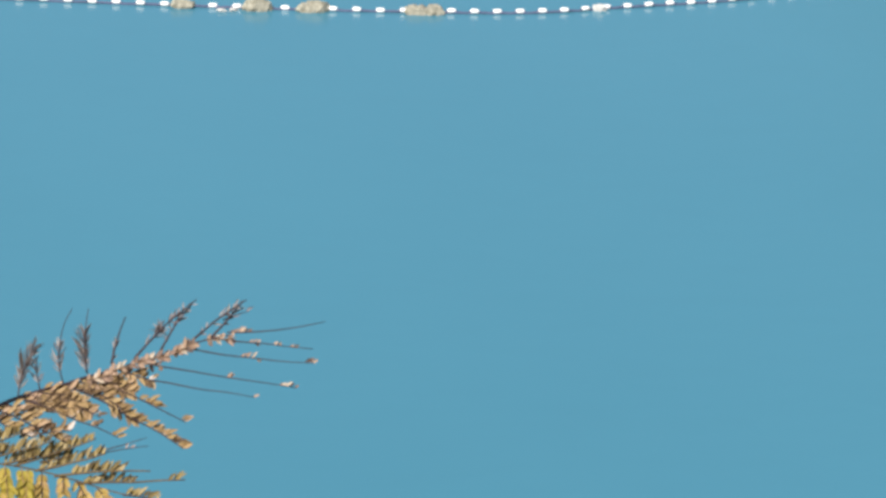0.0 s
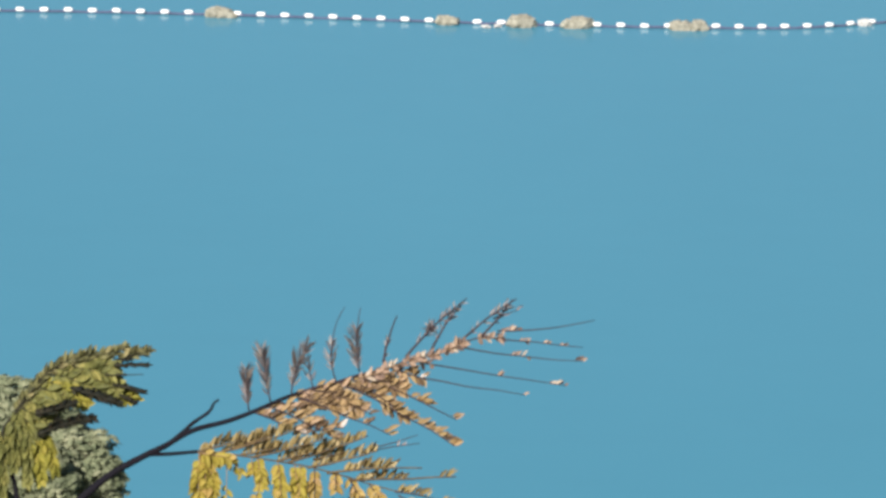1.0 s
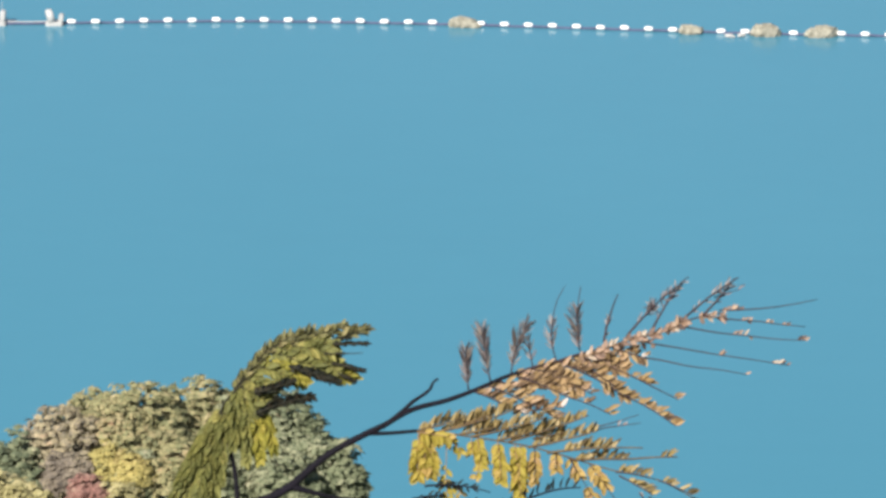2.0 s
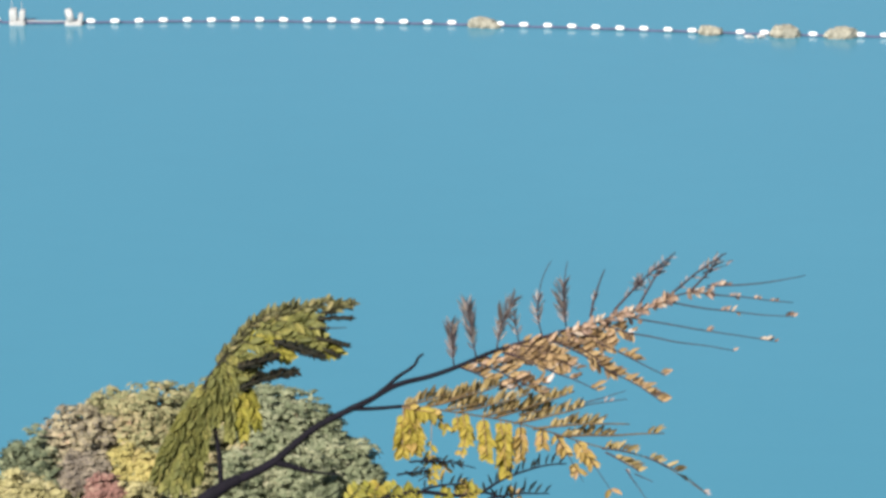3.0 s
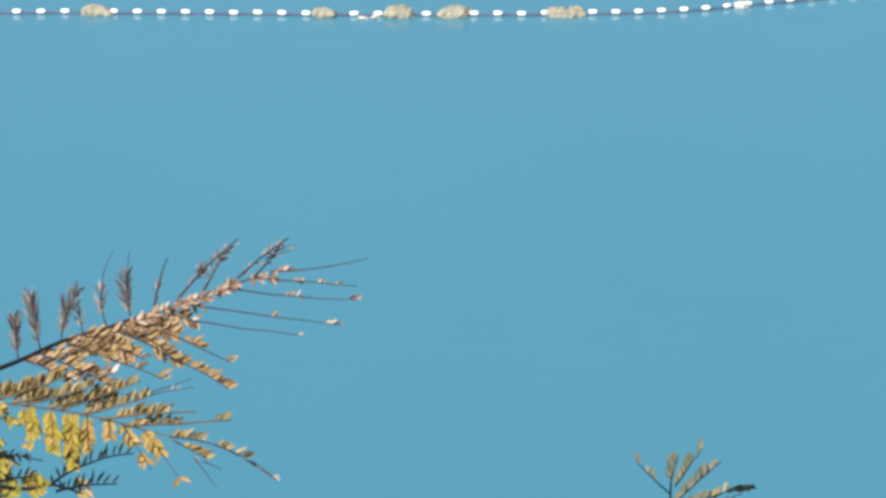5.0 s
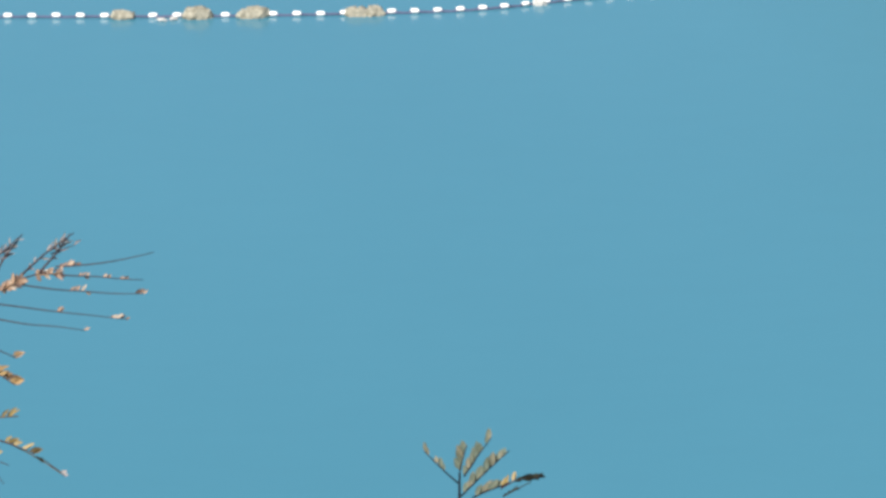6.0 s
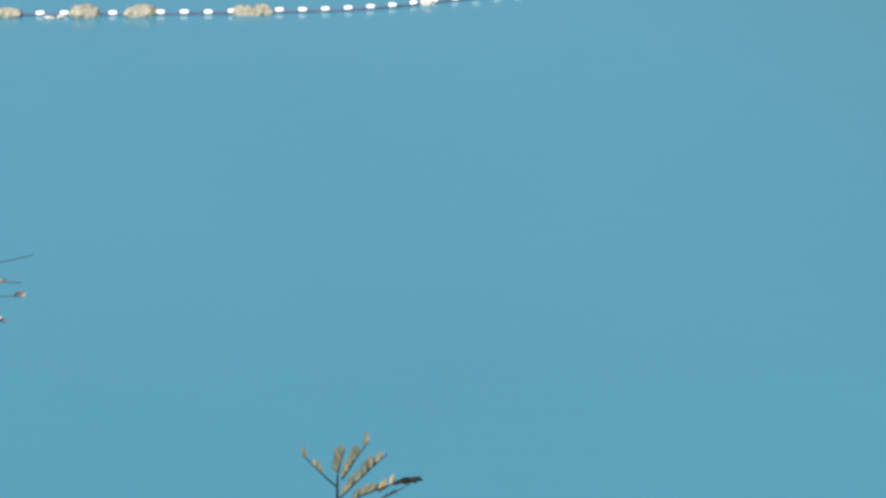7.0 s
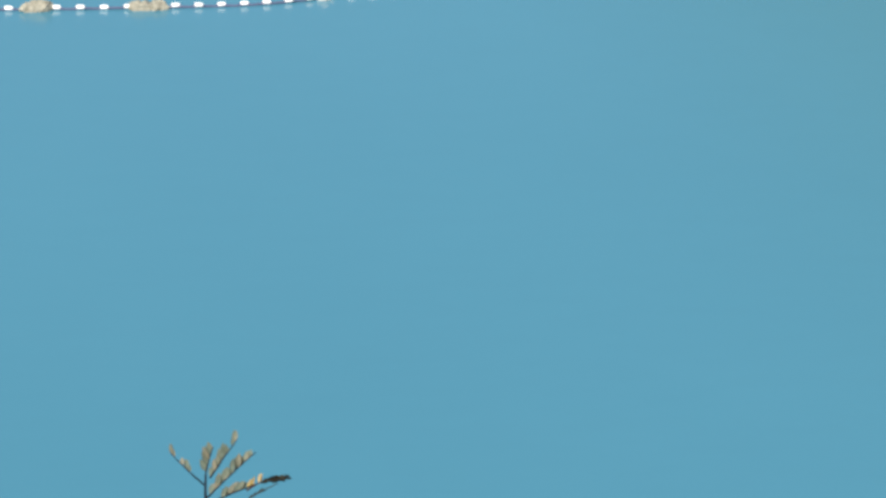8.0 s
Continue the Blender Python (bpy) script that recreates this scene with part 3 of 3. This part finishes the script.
def pinna(root, M, start, angle, length, bend, style, rng, toward=0.0, spans=(), singles=False):
    """A side stalk of a feathery leaf with its leaflets. M: the leaf's plane; start in that plane; angle and bend in degrees."""
    tone, ll, lw, gap, spread, sides, kept, span, jitter, thick, stalk = STYLE[style]
    pts, p, n = [], Vector(start), 10
    wave = rng.uniform(-4, 4)
    for i in range(n + 1):
        pts.append(p.copy())
        a = radians(angle + bend * (i / n - 0.5) + wave * math.sin(i * 1.3))
        p = p + Vector((math.cos(a), math.sin(a), toward * (0.4 + 1.2 * i / n))) * (length / n)
    v, f = tube([M @ q for q in pts], lambda s: thick * (1.1 - 0.6 * s), 5)
    ob = mesh_part("pinna", v, f, stalk, root, True)
    R = M.to_3x3()
    vs, fs = [], []
    lean, lean_by, tip, tip_by = FACING.get(tone, (-0.1, 0.45, 0.3, 0.35))
    for s0, s1 in spans or (span,):
        many = max(int(length * (s1 - s0) / gap + 0.5), 1)
        for i in range(many):
            s = s0 + (s1 - s0) * (i + 0.5 + rng.uniform(-0.25, 0.25)) / many
            at, fr = divmod(s * n, 1)
            at = min(int(at), n - 1)
            here = pts[at].lerp(pts[at + 1], fr)
            t = (pts[at + 1] - pts[at]).normalized()
            up = Vector((-t.y, t.x, 0))
            for side in ((1, -1) if sides == 2 else (1,)):
                if rng.random() > kept:
                    continue
                if sides == 1 and ((up.y < 0) != (rng.random() < (0.0 if tone in ("pale", "amber") else 0.07))):
                    side = -1
                sp = radians(spread + rng.uniform(-1, 1) * jitter)
                way = t * math.cos(sp) + up * math.sin(sp) * side + Vector((0, HANGING.get(tone, 0.0), rng.uniform(-0.4, 0.05)))
                way.normalize()
                face = Vector((lean + rng.uniform(-1, 1) * lean_by, tip + rng.uniform(-1, 1) * tip_by, 1))
                xa = way.cross(face).normalized()
                za = xa.cross(way)
                mid = (s - s0) / max(s1 - s0, 0.01)
                size = ll * rng.uniform(0.75, 1.2) * (0.74 + 0.38 * math.sin(math.pi * min(max(mid, 0.06), 0.95)))
                ww = lw * rng.uniform(0.8, 1.2)
                m = R.to_4x4() @ Matrix((xa * ww, way * size, za * size)).transposed().to_4x4()
                m.translation = M @ (here + Vector((0, 0, -thick - rng.uniform(0.0, 0.003))))
                kind = rng.randrange(3)
                if singles and COUNT["single"] < 300:
                    COUNT["single"] += 1
                    lf = new("leaflet", LEAFLET_MESH[tone, kind])
                    lf.parent = ob
                    lf.matrix_basis = m
                else:
                    o = len(vs)
                    vs += [m @ Vector(q) for q in UNIT_LEAFLETS[kind][0]]
                    fs += [tuple(o + i for i in fc) for fc in UNIT_LEAFLETS[kind][1]]
    if vs:
        tagged(mesh_part("foliage", vs, fs, LEAF_JOINED[tone], ob, True), kind="stuff")
    return ob


def plane_frame(origin, right, up):
    right, up = Vector(right), Vector(up)
    m = Matrix((right, up, right.cross(up))).transposed().to_4x4()
    m.translation = origin
    return m


def feather_tree():
    """The young feathery-leaved tree below the viewpoint: trunk, twigs, and four leaves in autumn colours."""
    rng = random.Random(11)
    foot = Vector((-0.42, 4.15, ground_height(-0.42, 4.15)))
    root = new("feather_leaf_tree")
    root.location = foot
    W = plane_frame((-0.0040, 4.5449, 53.5666), (1, 0, 0), (0, 0.30071, 0.95372))
    M = Matrix.Translation(-foot) @ W

    def limb(name, pts, r0, r1, material, n=26, knots=0.0, sides=8, below=()):
        line = spline([*below, *[(x, y, depth_at(x)) for x, y in pts]], n)
        v, f = tube([M @ q for q in line], lambda s: r0 + (r1 - r0) * s, sides, knots)
        mesh_part(name, v, f, material, root, True)

    def leaf(stalks, toward, singles=False, lift=0.0):
        for x, y, angle, length, bend, style, *spans in stalks:
            pinna(root, M, (x, y, depth_at(x) + lift), angle, length, bend, style, rng, rng.uniform(*toward), spans[0] if spans else (), singles)

    end = M.inverted() @ Vector((0, 0, -0.1))
    low = Vector((-0.2390, -0.2451, depth_at(-0.2390)))
    limb("trunk", [(-0.2390, -0.2451), (-0.2175, -0.2301), (-0.2029, -0.2226)], 0.014, 0.0052, BARK, 60, 0.05, below=[end, end.lerp(low, 0.45), end.lerp(low, 0.78), end.lerp(low, 0.92) + Vector((-0.02, 0, 0)), low + Vector((-0.055, -0.075, 0)), low + Vector((-0.026, -0.026, 0))])
    limb("branch", [(-0.2050, -0.2237), (-0.1877, -0.2162), (-0.1688, -0.2054), (-0.1553, -0.1936), (-0.1308, -0.1741), (-0.1009, -0.1579), (-0.0791, -0.1476)], 0.0050, 0.0031, BARK, 40, 0.06)
    limb("leaf_stalk", [(-0.0802, -0.1482), (-0.0518, -0.1325), (-0.0189, -0.1239), (0.0085, -0.1141), (0.0360, -0.1022), (0.0515, -0.0967)], 0.0030, 0.0018, BARK, 30)
    limb("leaf_stalk", [(0.0504, -0.0973), (0.0664, -0.0918), (0.0901, -0.0859), (0.1106, -0.0793), (0.1411, -0.0722), (0.1690, -0.0613), (0.1912, -0.0575), (0.2108, -0.0486), (0.2348, -0.0420), (0.2528, -0.0387)], 0.0015, 0.0007, STALK, 36)
    limb("twig", [(-0.0775, -0.1466), (-0.0638, -0.1362), (-0.0518, -0.1253), (-0.0397, -0.1172), (-0.0343, -0.1123), (-0.0315, -0.1063), (-0.0266, -0.1024)], 0.0024, 0.0011, BARK, 24, 0.12)
    limb("twig", [(-0.1715, -0.2054), (-0.1607, -0.2088), (-0.1444, -0.2133), (-0.1292, -0.2167), (-0.0982, -0.2192)], 0.0046, 0.0004, BARK, 16, 0.08)
    limb("leaf_stalk", [(-0.0976, -0.1557), (-0.0747, -0.1553), (-0.0474, -0.1533)], 0.0022, 0.0018, BARK, 12)
    limb("leaf_stalk", [(-0.0485, -0.1533), (-0.0244, -0.1551), (0.0085, -0.1597), (0.0581, -0.1683), (0.0968, -0.1785), (0.1411, -0.1921), (0.1745, -0.1990), (0.1968, -0.2058), (0.2247, -0.2210), (0.2516, -0.2401)], 0.0010, 0.0004, AMBER_STALK, 50)
    limb("leaf_stalk", [(-0.2202, -0.2290), (-0.2223, -0.1979), (-0.2266, -0.1745), (-0.2298, -0.1598), (-0.2309, -0.1472)], 0.0028, 0.0014, BARK, 24, 0.05)
    limb("leaf_stalk", [(-0.2390, -0.1515), (-0.2347, -0.1276), (-0.2191, -0.1088), (-0.2050, -0.0901), (-0.1850, -0.0744), (-0.1606, -0.0666), (-0.1335, -0.0644), (-0.1129, -0.0623)], 0.0011, 0.0005, GREEN_STALK, 40)
    limb("leaf_stalk", [(-0.0791, -0.2467), (-0.0354, -0.2362), (0.0085, -0.2399), (0.0333, -0.2369), (0.0636, -0.2471)], 0.0026, 0.0010, BARK, 30)

    # first leaf: dry upright side stalks above, half-bare ends, golden ones falling away below
    UPPER = [
        (0.0030, -0.1136, 93, 0.0429, -6, "feather"), (0.0245, -0.1054, 99, 0.0584, -6, "feather"), (0.0449, -0.0978, 68, 0.0559, -34, "feather"),
        (0.0664, -0.0918, 98, 0.0380, -14, "feather_thin"), (0.0890, -0.0853, 81, 0.0765, -50, "feather_thin", ((0.12, 0.52),)),
        (0.1123, -0.0760, 88, 0.0640, -26, "feather", ((0.04, 0.62),)), (0.1361, -0.0667, 73, 0.0485, -14, "twiggy", ((0.05, 0.42), (0.8, 1.0))),
        (0.1589, -0.0612, 43, 0.0840, -16, "twiggy"), (0.1840, -0.0552, 56, 0.0555, -18, "twiggy"), (0.2113, -0.0481, 37, 0.0727, -14, "twiggy"),
        (0.2337, -0.0415, 50, 0.0487, 14, "twiggy", ((0.35, 1.0),)), (0.2460, -0.0238, 18, 0.0271, -8, "bare_dry"),
        (0.1745, -0.0436, 44, 0.0192, 0, "feather_thin"), (0.1901, -0.0381, 149, 0.0130, 10, "feather_thin"),
    ]
    leaf(UPPER, (-0.1, 0.1), True)
    ENDS = [
        (0.2505, -0.0360, 7, 0.0978, 14, "ends", ((0.02, 0.22),)),
        (0.2359, -0.0420, -6, 0.1006, -2, "ends", ((0.02, 0.14), (0.36, 0.46), (0.6, 0.66), (0.76, 0.82))),
        (0.2108, -0.0514, -6, 0.1248, 8, "ends", ((0.42, 0.56), (0.92, 1.0))), (0.1662, -0.0657, -9, 0.1544, 2, "ends", ((0.54, 0.57), (0.88, 1.0))),
        (0.1578, -0.0795, -9, 0.1200, 4, "ends", ((0.97, 1.0),)), (0.2303, -0.0437, 7, 0.0294, 12, "rosy"), (0.1912, -0.0580, 18, 0.0247, 0, "rosy"),
    ]
    leaf(ENDS, (-0.1, 0.15), True)
    GOLD = [
        (0.1189, -0.0799, -26, 0.1001, -4, "gold", ((0.1, 0.3), (0.48, 0.68), (0.95, 1.0))),
        (0.0924, -0.0864, -29, 0.1300, -6, "gold", ((0.02, 0.62), (0.66, 0.9), (0.9, 1.0))),
        (0.0460, -0.0989, -22, 0.1041, -2, "gold", ((0.0, 0.62), (0.7, 0.78), (0.92, 1.0))), (0.0212, -0.1092, -26, 0.0831, -8, "gold"),
        (0.0074, -0.1147, -24, 0.0553, -4, "gold"), (0.0581, -0.0962, -22, 0.0467, 4, "gold"), (0.0758, -0.0919, -28, 0.0553, 2, "gold"),
        (0.1051, -0.0832, -33, 0.0494, -4, "gold"), (0.1245, -0.0777, -21, 0.0370, 4, "gold_both"), (0.1439, -0.0722, -18, 0.0368, 4, "gold_both"),
        (0.1106, -0.0821, -6, 0.0307, 10, "gold_both"), (0.1606, -0.0657, -8, 0.0253, 0, "rosy"), (0.0664, -0.0940, -3, 0.0249, 12, "gold"),
        (0.0830, -0.0897, -3, 0.0278, 12, "gold"), (0.0515, -0.1006, -11, 0.0473, 6, "wedge"), (0.0636, -0.0973, -6, 0.0445, 6, "wedge"),
        (0.0802, -0.1013, -19, 0.0350, 0, "wedge"), (0.1245, -0.0821, -20, 0.0355, 0, "wedge"), (0.0333, -0.1049, -25, 0.0366, 0, "gold"),
        (0.1345, -0.1098, -23, 0.0314, -6, "gold_both"),
    ]
    leaf(GOLD, (-0.05, 0.15), True)
    CREST = [
        (0.1106, -0.0821, 15, 0.0258, 4, "rosy"), (0.1328, -0.0744, 19, 0.0393, 4, "rosy"), (0.1634, -0.0640, 12, 0.0353, 0, "rosy"),
        (0.1968, -0.0564, 26, 0.0237, 0, "rosy"),
    ]
    leaf(CREST, (0.0, 0.1), lift=0.004)
    # second leaf: amber combs above, hanging yellow side stalks, honey-coloured tail
    COMBS = [
        (-0.0479, -0.1533, 16, 0.0463, 10, "amber"), (-0.0271, -0.1546, 17, 0.0790, 6, "amber"), (0.0058, -0.1592, 15, 0.0749, 6, "amber"),
        (0.0415, -0.1649, 19, 0.0829, 4, "amber"), (0.0614, -0.1700, 14, 0.0708, 6, "amber"),
        (0.0802, -0.1756, 3, 0.0934, -10, "amber", ((0.15, 0.72),)), (0.1023, -0.1824, 2, 0.1057, 4, "amber", ((0.05, 0.52), (0.84, 0.95))),
        (-0.0052, -0.1569, 12, 0.0393, 4, "amber"), (0.0305, -0.1632, 15, 0.0371, 4, "amber"), (-0.0134, -0.1508, 20, 0.0410, 4, "amber"),
        (0.0460, -0.1369, 7, 0.0512, -6, "gold"), (0.1189, -0.1549, 9, 0.0535, -6, "bare_dry", ((0.55, 0.7),)),
        (0.0664, -0.1618, 13, 0.0312, 4, "amber"), (0.1245, -0.1517, 17, 0.0477, 6, "bare_dry", ((0.0, 0.05),)),
    ]
    leaf(COMBS, (0, 0.2))
    YELLOW = [
        (-0.0479, -0.1544, -9, 0.0305, -6, "yellow"), (-0.0452, -0.1550, -92, 0.0450, 2, "yellow", ((0.12, 1.0),)),
        (-0.0343, -0.1556, -88, 0.0395, 0, "yellow", ((0.08, 1.0),)), (-0.0397, -0.1550, -90, 0.0296, 0, "yellow"),
        (-0.0233, -0.1557, -46, 0.0286, -20, "yellow_thin"), (-0.0189, -0.1568, -89, 0.0686, 4, "yellow_thin", ((0.4, 1.0),)),
        (0.0118, -0.1603, -80, 0.0252, -4, "yellow"), (0.0151, -0.1697, -101, 0.0297, -20, "yellow_thin", ((0.6, 1.0),)),
        (0.0316, -0.1637, -85, 0.0381, -4, "yellow"), (0.0482, -0.1660, -84, 0.0526, -4, "yellow"), (0.0537, -0.1672, -92, 0.0303, -4, "yellow"),
        (0.0680, -0.1706, -90, 0.0336, -4, "honey"), (0.0058, -0.1603, -84, 0.0160, 0, "yellow_thin"),
        (-0.0134, -0.2051, -43, 0.0187, 0, "yellow_thin"),
    ]
    leaf(YELLOW, (0, 0.2))
    TAIL = [
        (0.0890, -0.1740, -90, 0.0182, 0, "honey"), (0.1006, -0.1791, -59, 0.0554, -4, "honey", ((0.03, 0.42), (0.62, 0.8))),
        (0.1217, -0.1864, -55, 0.0606, -6, "honey", ((0.03, 0.48), (0.95, 1.0))), (0.1478, -0.1949, -9, 0.0339, -14, "tail_comb"),
        (0.1511, -0.1983, -30, 0.0385, -6, "tail_comb", ((0.25, 1.0),)), (0.1712, -0.2150, -55, 0.0368, 0, "bare_dry", ((0.0, 0.03),)),
        (0.1901, -0.2030, -24, 0.0356, -6, "tail_comb", ((0.1, 0.5), (0.6, 1.0))), (0.2225, -0.2199, -25, 0.0160, 0, "shade_bare"),
        (0.2370, -0.2283, -39, 0.0188, -10, "bare_dry", ((0.2, 1.0),)), (0.1801, -0.2195, -24, 0.0195, 0, "bare_dry", ((0.5, 1.0),)),
    ]
    leaf(TAIL, (0, 0.2))
    # third leaf, arched: ridge, lit body, shaded underside painted in near-black green, hanging curtain
    RIDGE = [
        (-0.2083, -0.0915, 46, 0.0172, -10, "ridge"), (-0.2018, -0.0837, 41, 0.0187, -10, "ridge"), (-0.1931, -0.0777, 39, 0.0195, -10, "ridge"),
        (-0.1845, -0.0728, 39, 0.0195, -10, "ridge"), (-0.1758, -0.0695, 31, 0.0203, -10, "ridge"), (-0.1661, -0.0668, 29, 0.0212, -10, "ridge"),
        (-0.1552, -0.0653, 23, 0.0236, -10, "ridge"), (-0.1444, -0.0643, 25, 0.0311, -6, "ridge"), (-0.1254, -0.0632, 16, 0.0317, -8, "ridge"),
        (-0.2158, -0.1025, 49, 0.0165, -8, "ridge"), (-0.2245, -0.1128, 51, 0.0173, -8, "ridge"), (-0.1308, -0.0645, 5, 0.0180, 0, "shade_leaf"),
    ]
    leaf(RIDGE, (-0.1, 0.1))
    BODY = [
        (-0.1812, -0.0719, -21, 0.0607, -16, "arch"), (-0.1715, -0.0692, -12, 0.0433, -6, "arch"), (-0.1888, -0.0763, -20, 0.0530, -8, "arch"),
        (-0.1958, -0.0830, -30, 0.0471, -24, "arch_gold"), (-0.2029, -0.0891, -19, 0.0321, -6, "arch"), (-0.1606, -0.0666, -7, 0.0339, -4, "arch"),
        (-0.1390, -0.0837, -31, 0.0342, -4, "arch_gold"), (-0.2083, -0.0942, -49, 0.0250, -10, "arch"),
        (-0.1715, -0.0790, -13, 0.0334, -6, "arch_gold"), (-0.1525, -0.0774, -20, 0.0319, -4, "arch"), (-0.2093, -0.1012, -65, 0.0154, 0, "arch"),
        (-0.2245, -0.1139, -36, 0.0346, -8, "arch"), (-0.2201, -0.1087, -30, 0.0310, -8, "arch"), (-0.2147, -0.1015, -27, 0.0303, -8, "arch"),
        (-0.2298, -0.1217, -56, 0.0389, -8, "arch"),
    ]
    leaf(BODY, (-0.1, 0.1))
    # underside shade as near-black leaflets, lifted in front of the body
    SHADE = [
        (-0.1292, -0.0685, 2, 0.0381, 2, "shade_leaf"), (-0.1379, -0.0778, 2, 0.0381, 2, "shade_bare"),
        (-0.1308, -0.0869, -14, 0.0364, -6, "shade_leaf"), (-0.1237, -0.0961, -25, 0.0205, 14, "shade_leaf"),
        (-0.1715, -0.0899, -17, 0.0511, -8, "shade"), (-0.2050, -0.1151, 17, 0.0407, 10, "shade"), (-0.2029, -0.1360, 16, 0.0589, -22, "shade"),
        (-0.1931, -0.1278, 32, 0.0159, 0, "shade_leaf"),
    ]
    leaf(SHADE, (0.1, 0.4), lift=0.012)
    CURTAIN = [
        (-0.2363, -0.1309, -117, 0.0988, 12, "hang"), (-0.2352, -0.1320, -111, 0.1034, 12, "hang"), (-0.2342, -0.1342, -106, 0.1017, 10, "hang"),
        (-0.2331, -0.1353, -101, 0.0953, 10, "hang"), (-0.2320, -0.1353, -96, 0.0875, 8, "hang"), (-0.2352, -0.1353, -91, 0.0598, 4, "hang"),
        (-0.2309, -0.1255, -95, 0.0535, 8, "hang"), (-0.2390, -0.1407, -118, 0.0614, 14, "hang"), (-0.2212, -0.1108, -94, 0.0529, 4, "hang"),
        (-0.2158, -0.1081, -87, 0.0709, -4, "hang"), (-0.2104, -0.1082, -81, 0.0728, -8, "hang_gold"),
        (-0.2050, -0.1164, -70, 0.0541, -14, "hang_gold"), (-0.2174, -0.1163, -91, 0.0435, 2, "hang"), (-0.2245, -0.1163, -101, 0.0333, 4, "hang"),
        (-0.2012, -0.1235, -74, 0.0324, -6, "hang_gold"),
    ]
    leaf(CURTAIN, (0, 0.2))
    # fourth leaf, low, yellow and dark green, with shade mixed into the green tone
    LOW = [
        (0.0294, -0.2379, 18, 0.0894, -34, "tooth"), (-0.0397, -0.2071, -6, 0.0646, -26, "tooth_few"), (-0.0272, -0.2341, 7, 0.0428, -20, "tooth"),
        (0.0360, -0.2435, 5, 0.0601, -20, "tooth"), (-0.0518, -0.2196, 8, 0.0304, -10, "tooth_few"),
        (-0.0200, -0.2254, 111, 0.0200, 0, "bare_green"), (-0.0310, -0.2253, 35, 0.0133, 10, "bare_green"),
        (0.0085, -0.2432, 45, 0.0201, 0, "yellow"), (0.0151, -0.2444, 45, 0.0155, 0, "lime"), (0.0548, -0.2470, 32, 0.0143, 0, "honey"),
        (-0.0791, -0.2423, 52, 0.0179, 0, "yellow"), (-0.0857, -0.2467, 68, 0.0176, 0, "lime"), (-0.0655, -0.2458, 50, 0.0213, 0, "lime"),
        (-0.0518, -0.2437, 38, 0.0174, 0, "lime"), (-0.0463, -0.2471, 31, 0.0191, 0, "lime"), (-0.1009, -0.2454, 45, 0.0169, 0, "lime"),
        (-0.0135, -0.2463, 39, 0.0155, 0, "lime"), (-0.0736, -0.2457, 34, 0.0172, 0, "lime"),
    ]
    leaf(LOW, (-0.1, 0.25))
    tagged(root, "young tree with feathery half-bare leaves in yellow, gold and olive", "tree")


feather_tree()


def pale_sprig():
    """The tip of another young plant, with folded pale leaflets."""
    rng = random.Random(5)
    foot = Vector((0.64, 4.6, ground_height(0.64, 4.6)))
    root = new("pale_sapling")
    root.location = foot
    W = plane_frame((0.6878, 4.6898, 53.4805), (0.99129, -0.1316, 0.00503), (0.03521, 0.3016, 0.95278))
    M = Matrix.Translation(-foot) @ W
    end = M.inverted() @ Vector((0, 0, -0.1))
    top = Vector((-0.0440, -0.2472, 0.0000))
    line = spline([end, end.lerp(top, 0.5) + Vector((0.02, 0, 0)), top], 30)
    v, f = tube([M @ q for q in line], lambda s: 0.0050 - 0.0036 * s, 7)
    mesh_part("stem", v, f, STALK, root, True)
    line = spline([top, (-0.0439, -0.2338, 0), (-0.0439, -0.2285, 0), (-0.0436, -0.2160, 0)], 14)
    v, f = tube([M @ q for q in line], lambda s: 0.0014 - 0.0004 * s, 6)
    mesh_part("stem_tip", v, f, BARK, root, True)
    SIDE_STALKS = [
        (-0.0450, -0.2274, 136, 0.0460, -6, "pale_few", ((0.3, 0.66), (0.86, 1.0))),
        (-0.0434, -0.2152, 74, 0.0258, -10, "pale", ((0.0, 0.9),)),
        (-0.0395, -0.2207, 55, 0.0471, -4, "pale", ((0.02, 0.7), (0.8, 0.95))),
        (-0.0422, -0.2401, 43, 0.0659, -4, "pale", ((0.05, 0.88),)),
        (-0.0312, -0.2417, 21, 0.0473, -6, "pale", ((0.05, 0.55),)),
        (-0.0036, -0.2329, 30, 0.0178, 0, "tail_comb"),
        (0.0107, -0.2251, 9, 0.0251, -10, "dark_tip"),
        (-0.0014, -0.2406, 27, 0.0323, -6, "shade_bare"),
    ]
    for x, y, angle, length, bend, style, *spans in SIDE_STALKS:
        pinna(root, M, (x, y, 0), angle, length, bend, style, rng, rng.uniform(-0.1, 0.1), spans[0] if spans else ())
    tagged(root, "slender sapling tip with folded pale grey-green leaflets", "sapling")


pale_sprig()
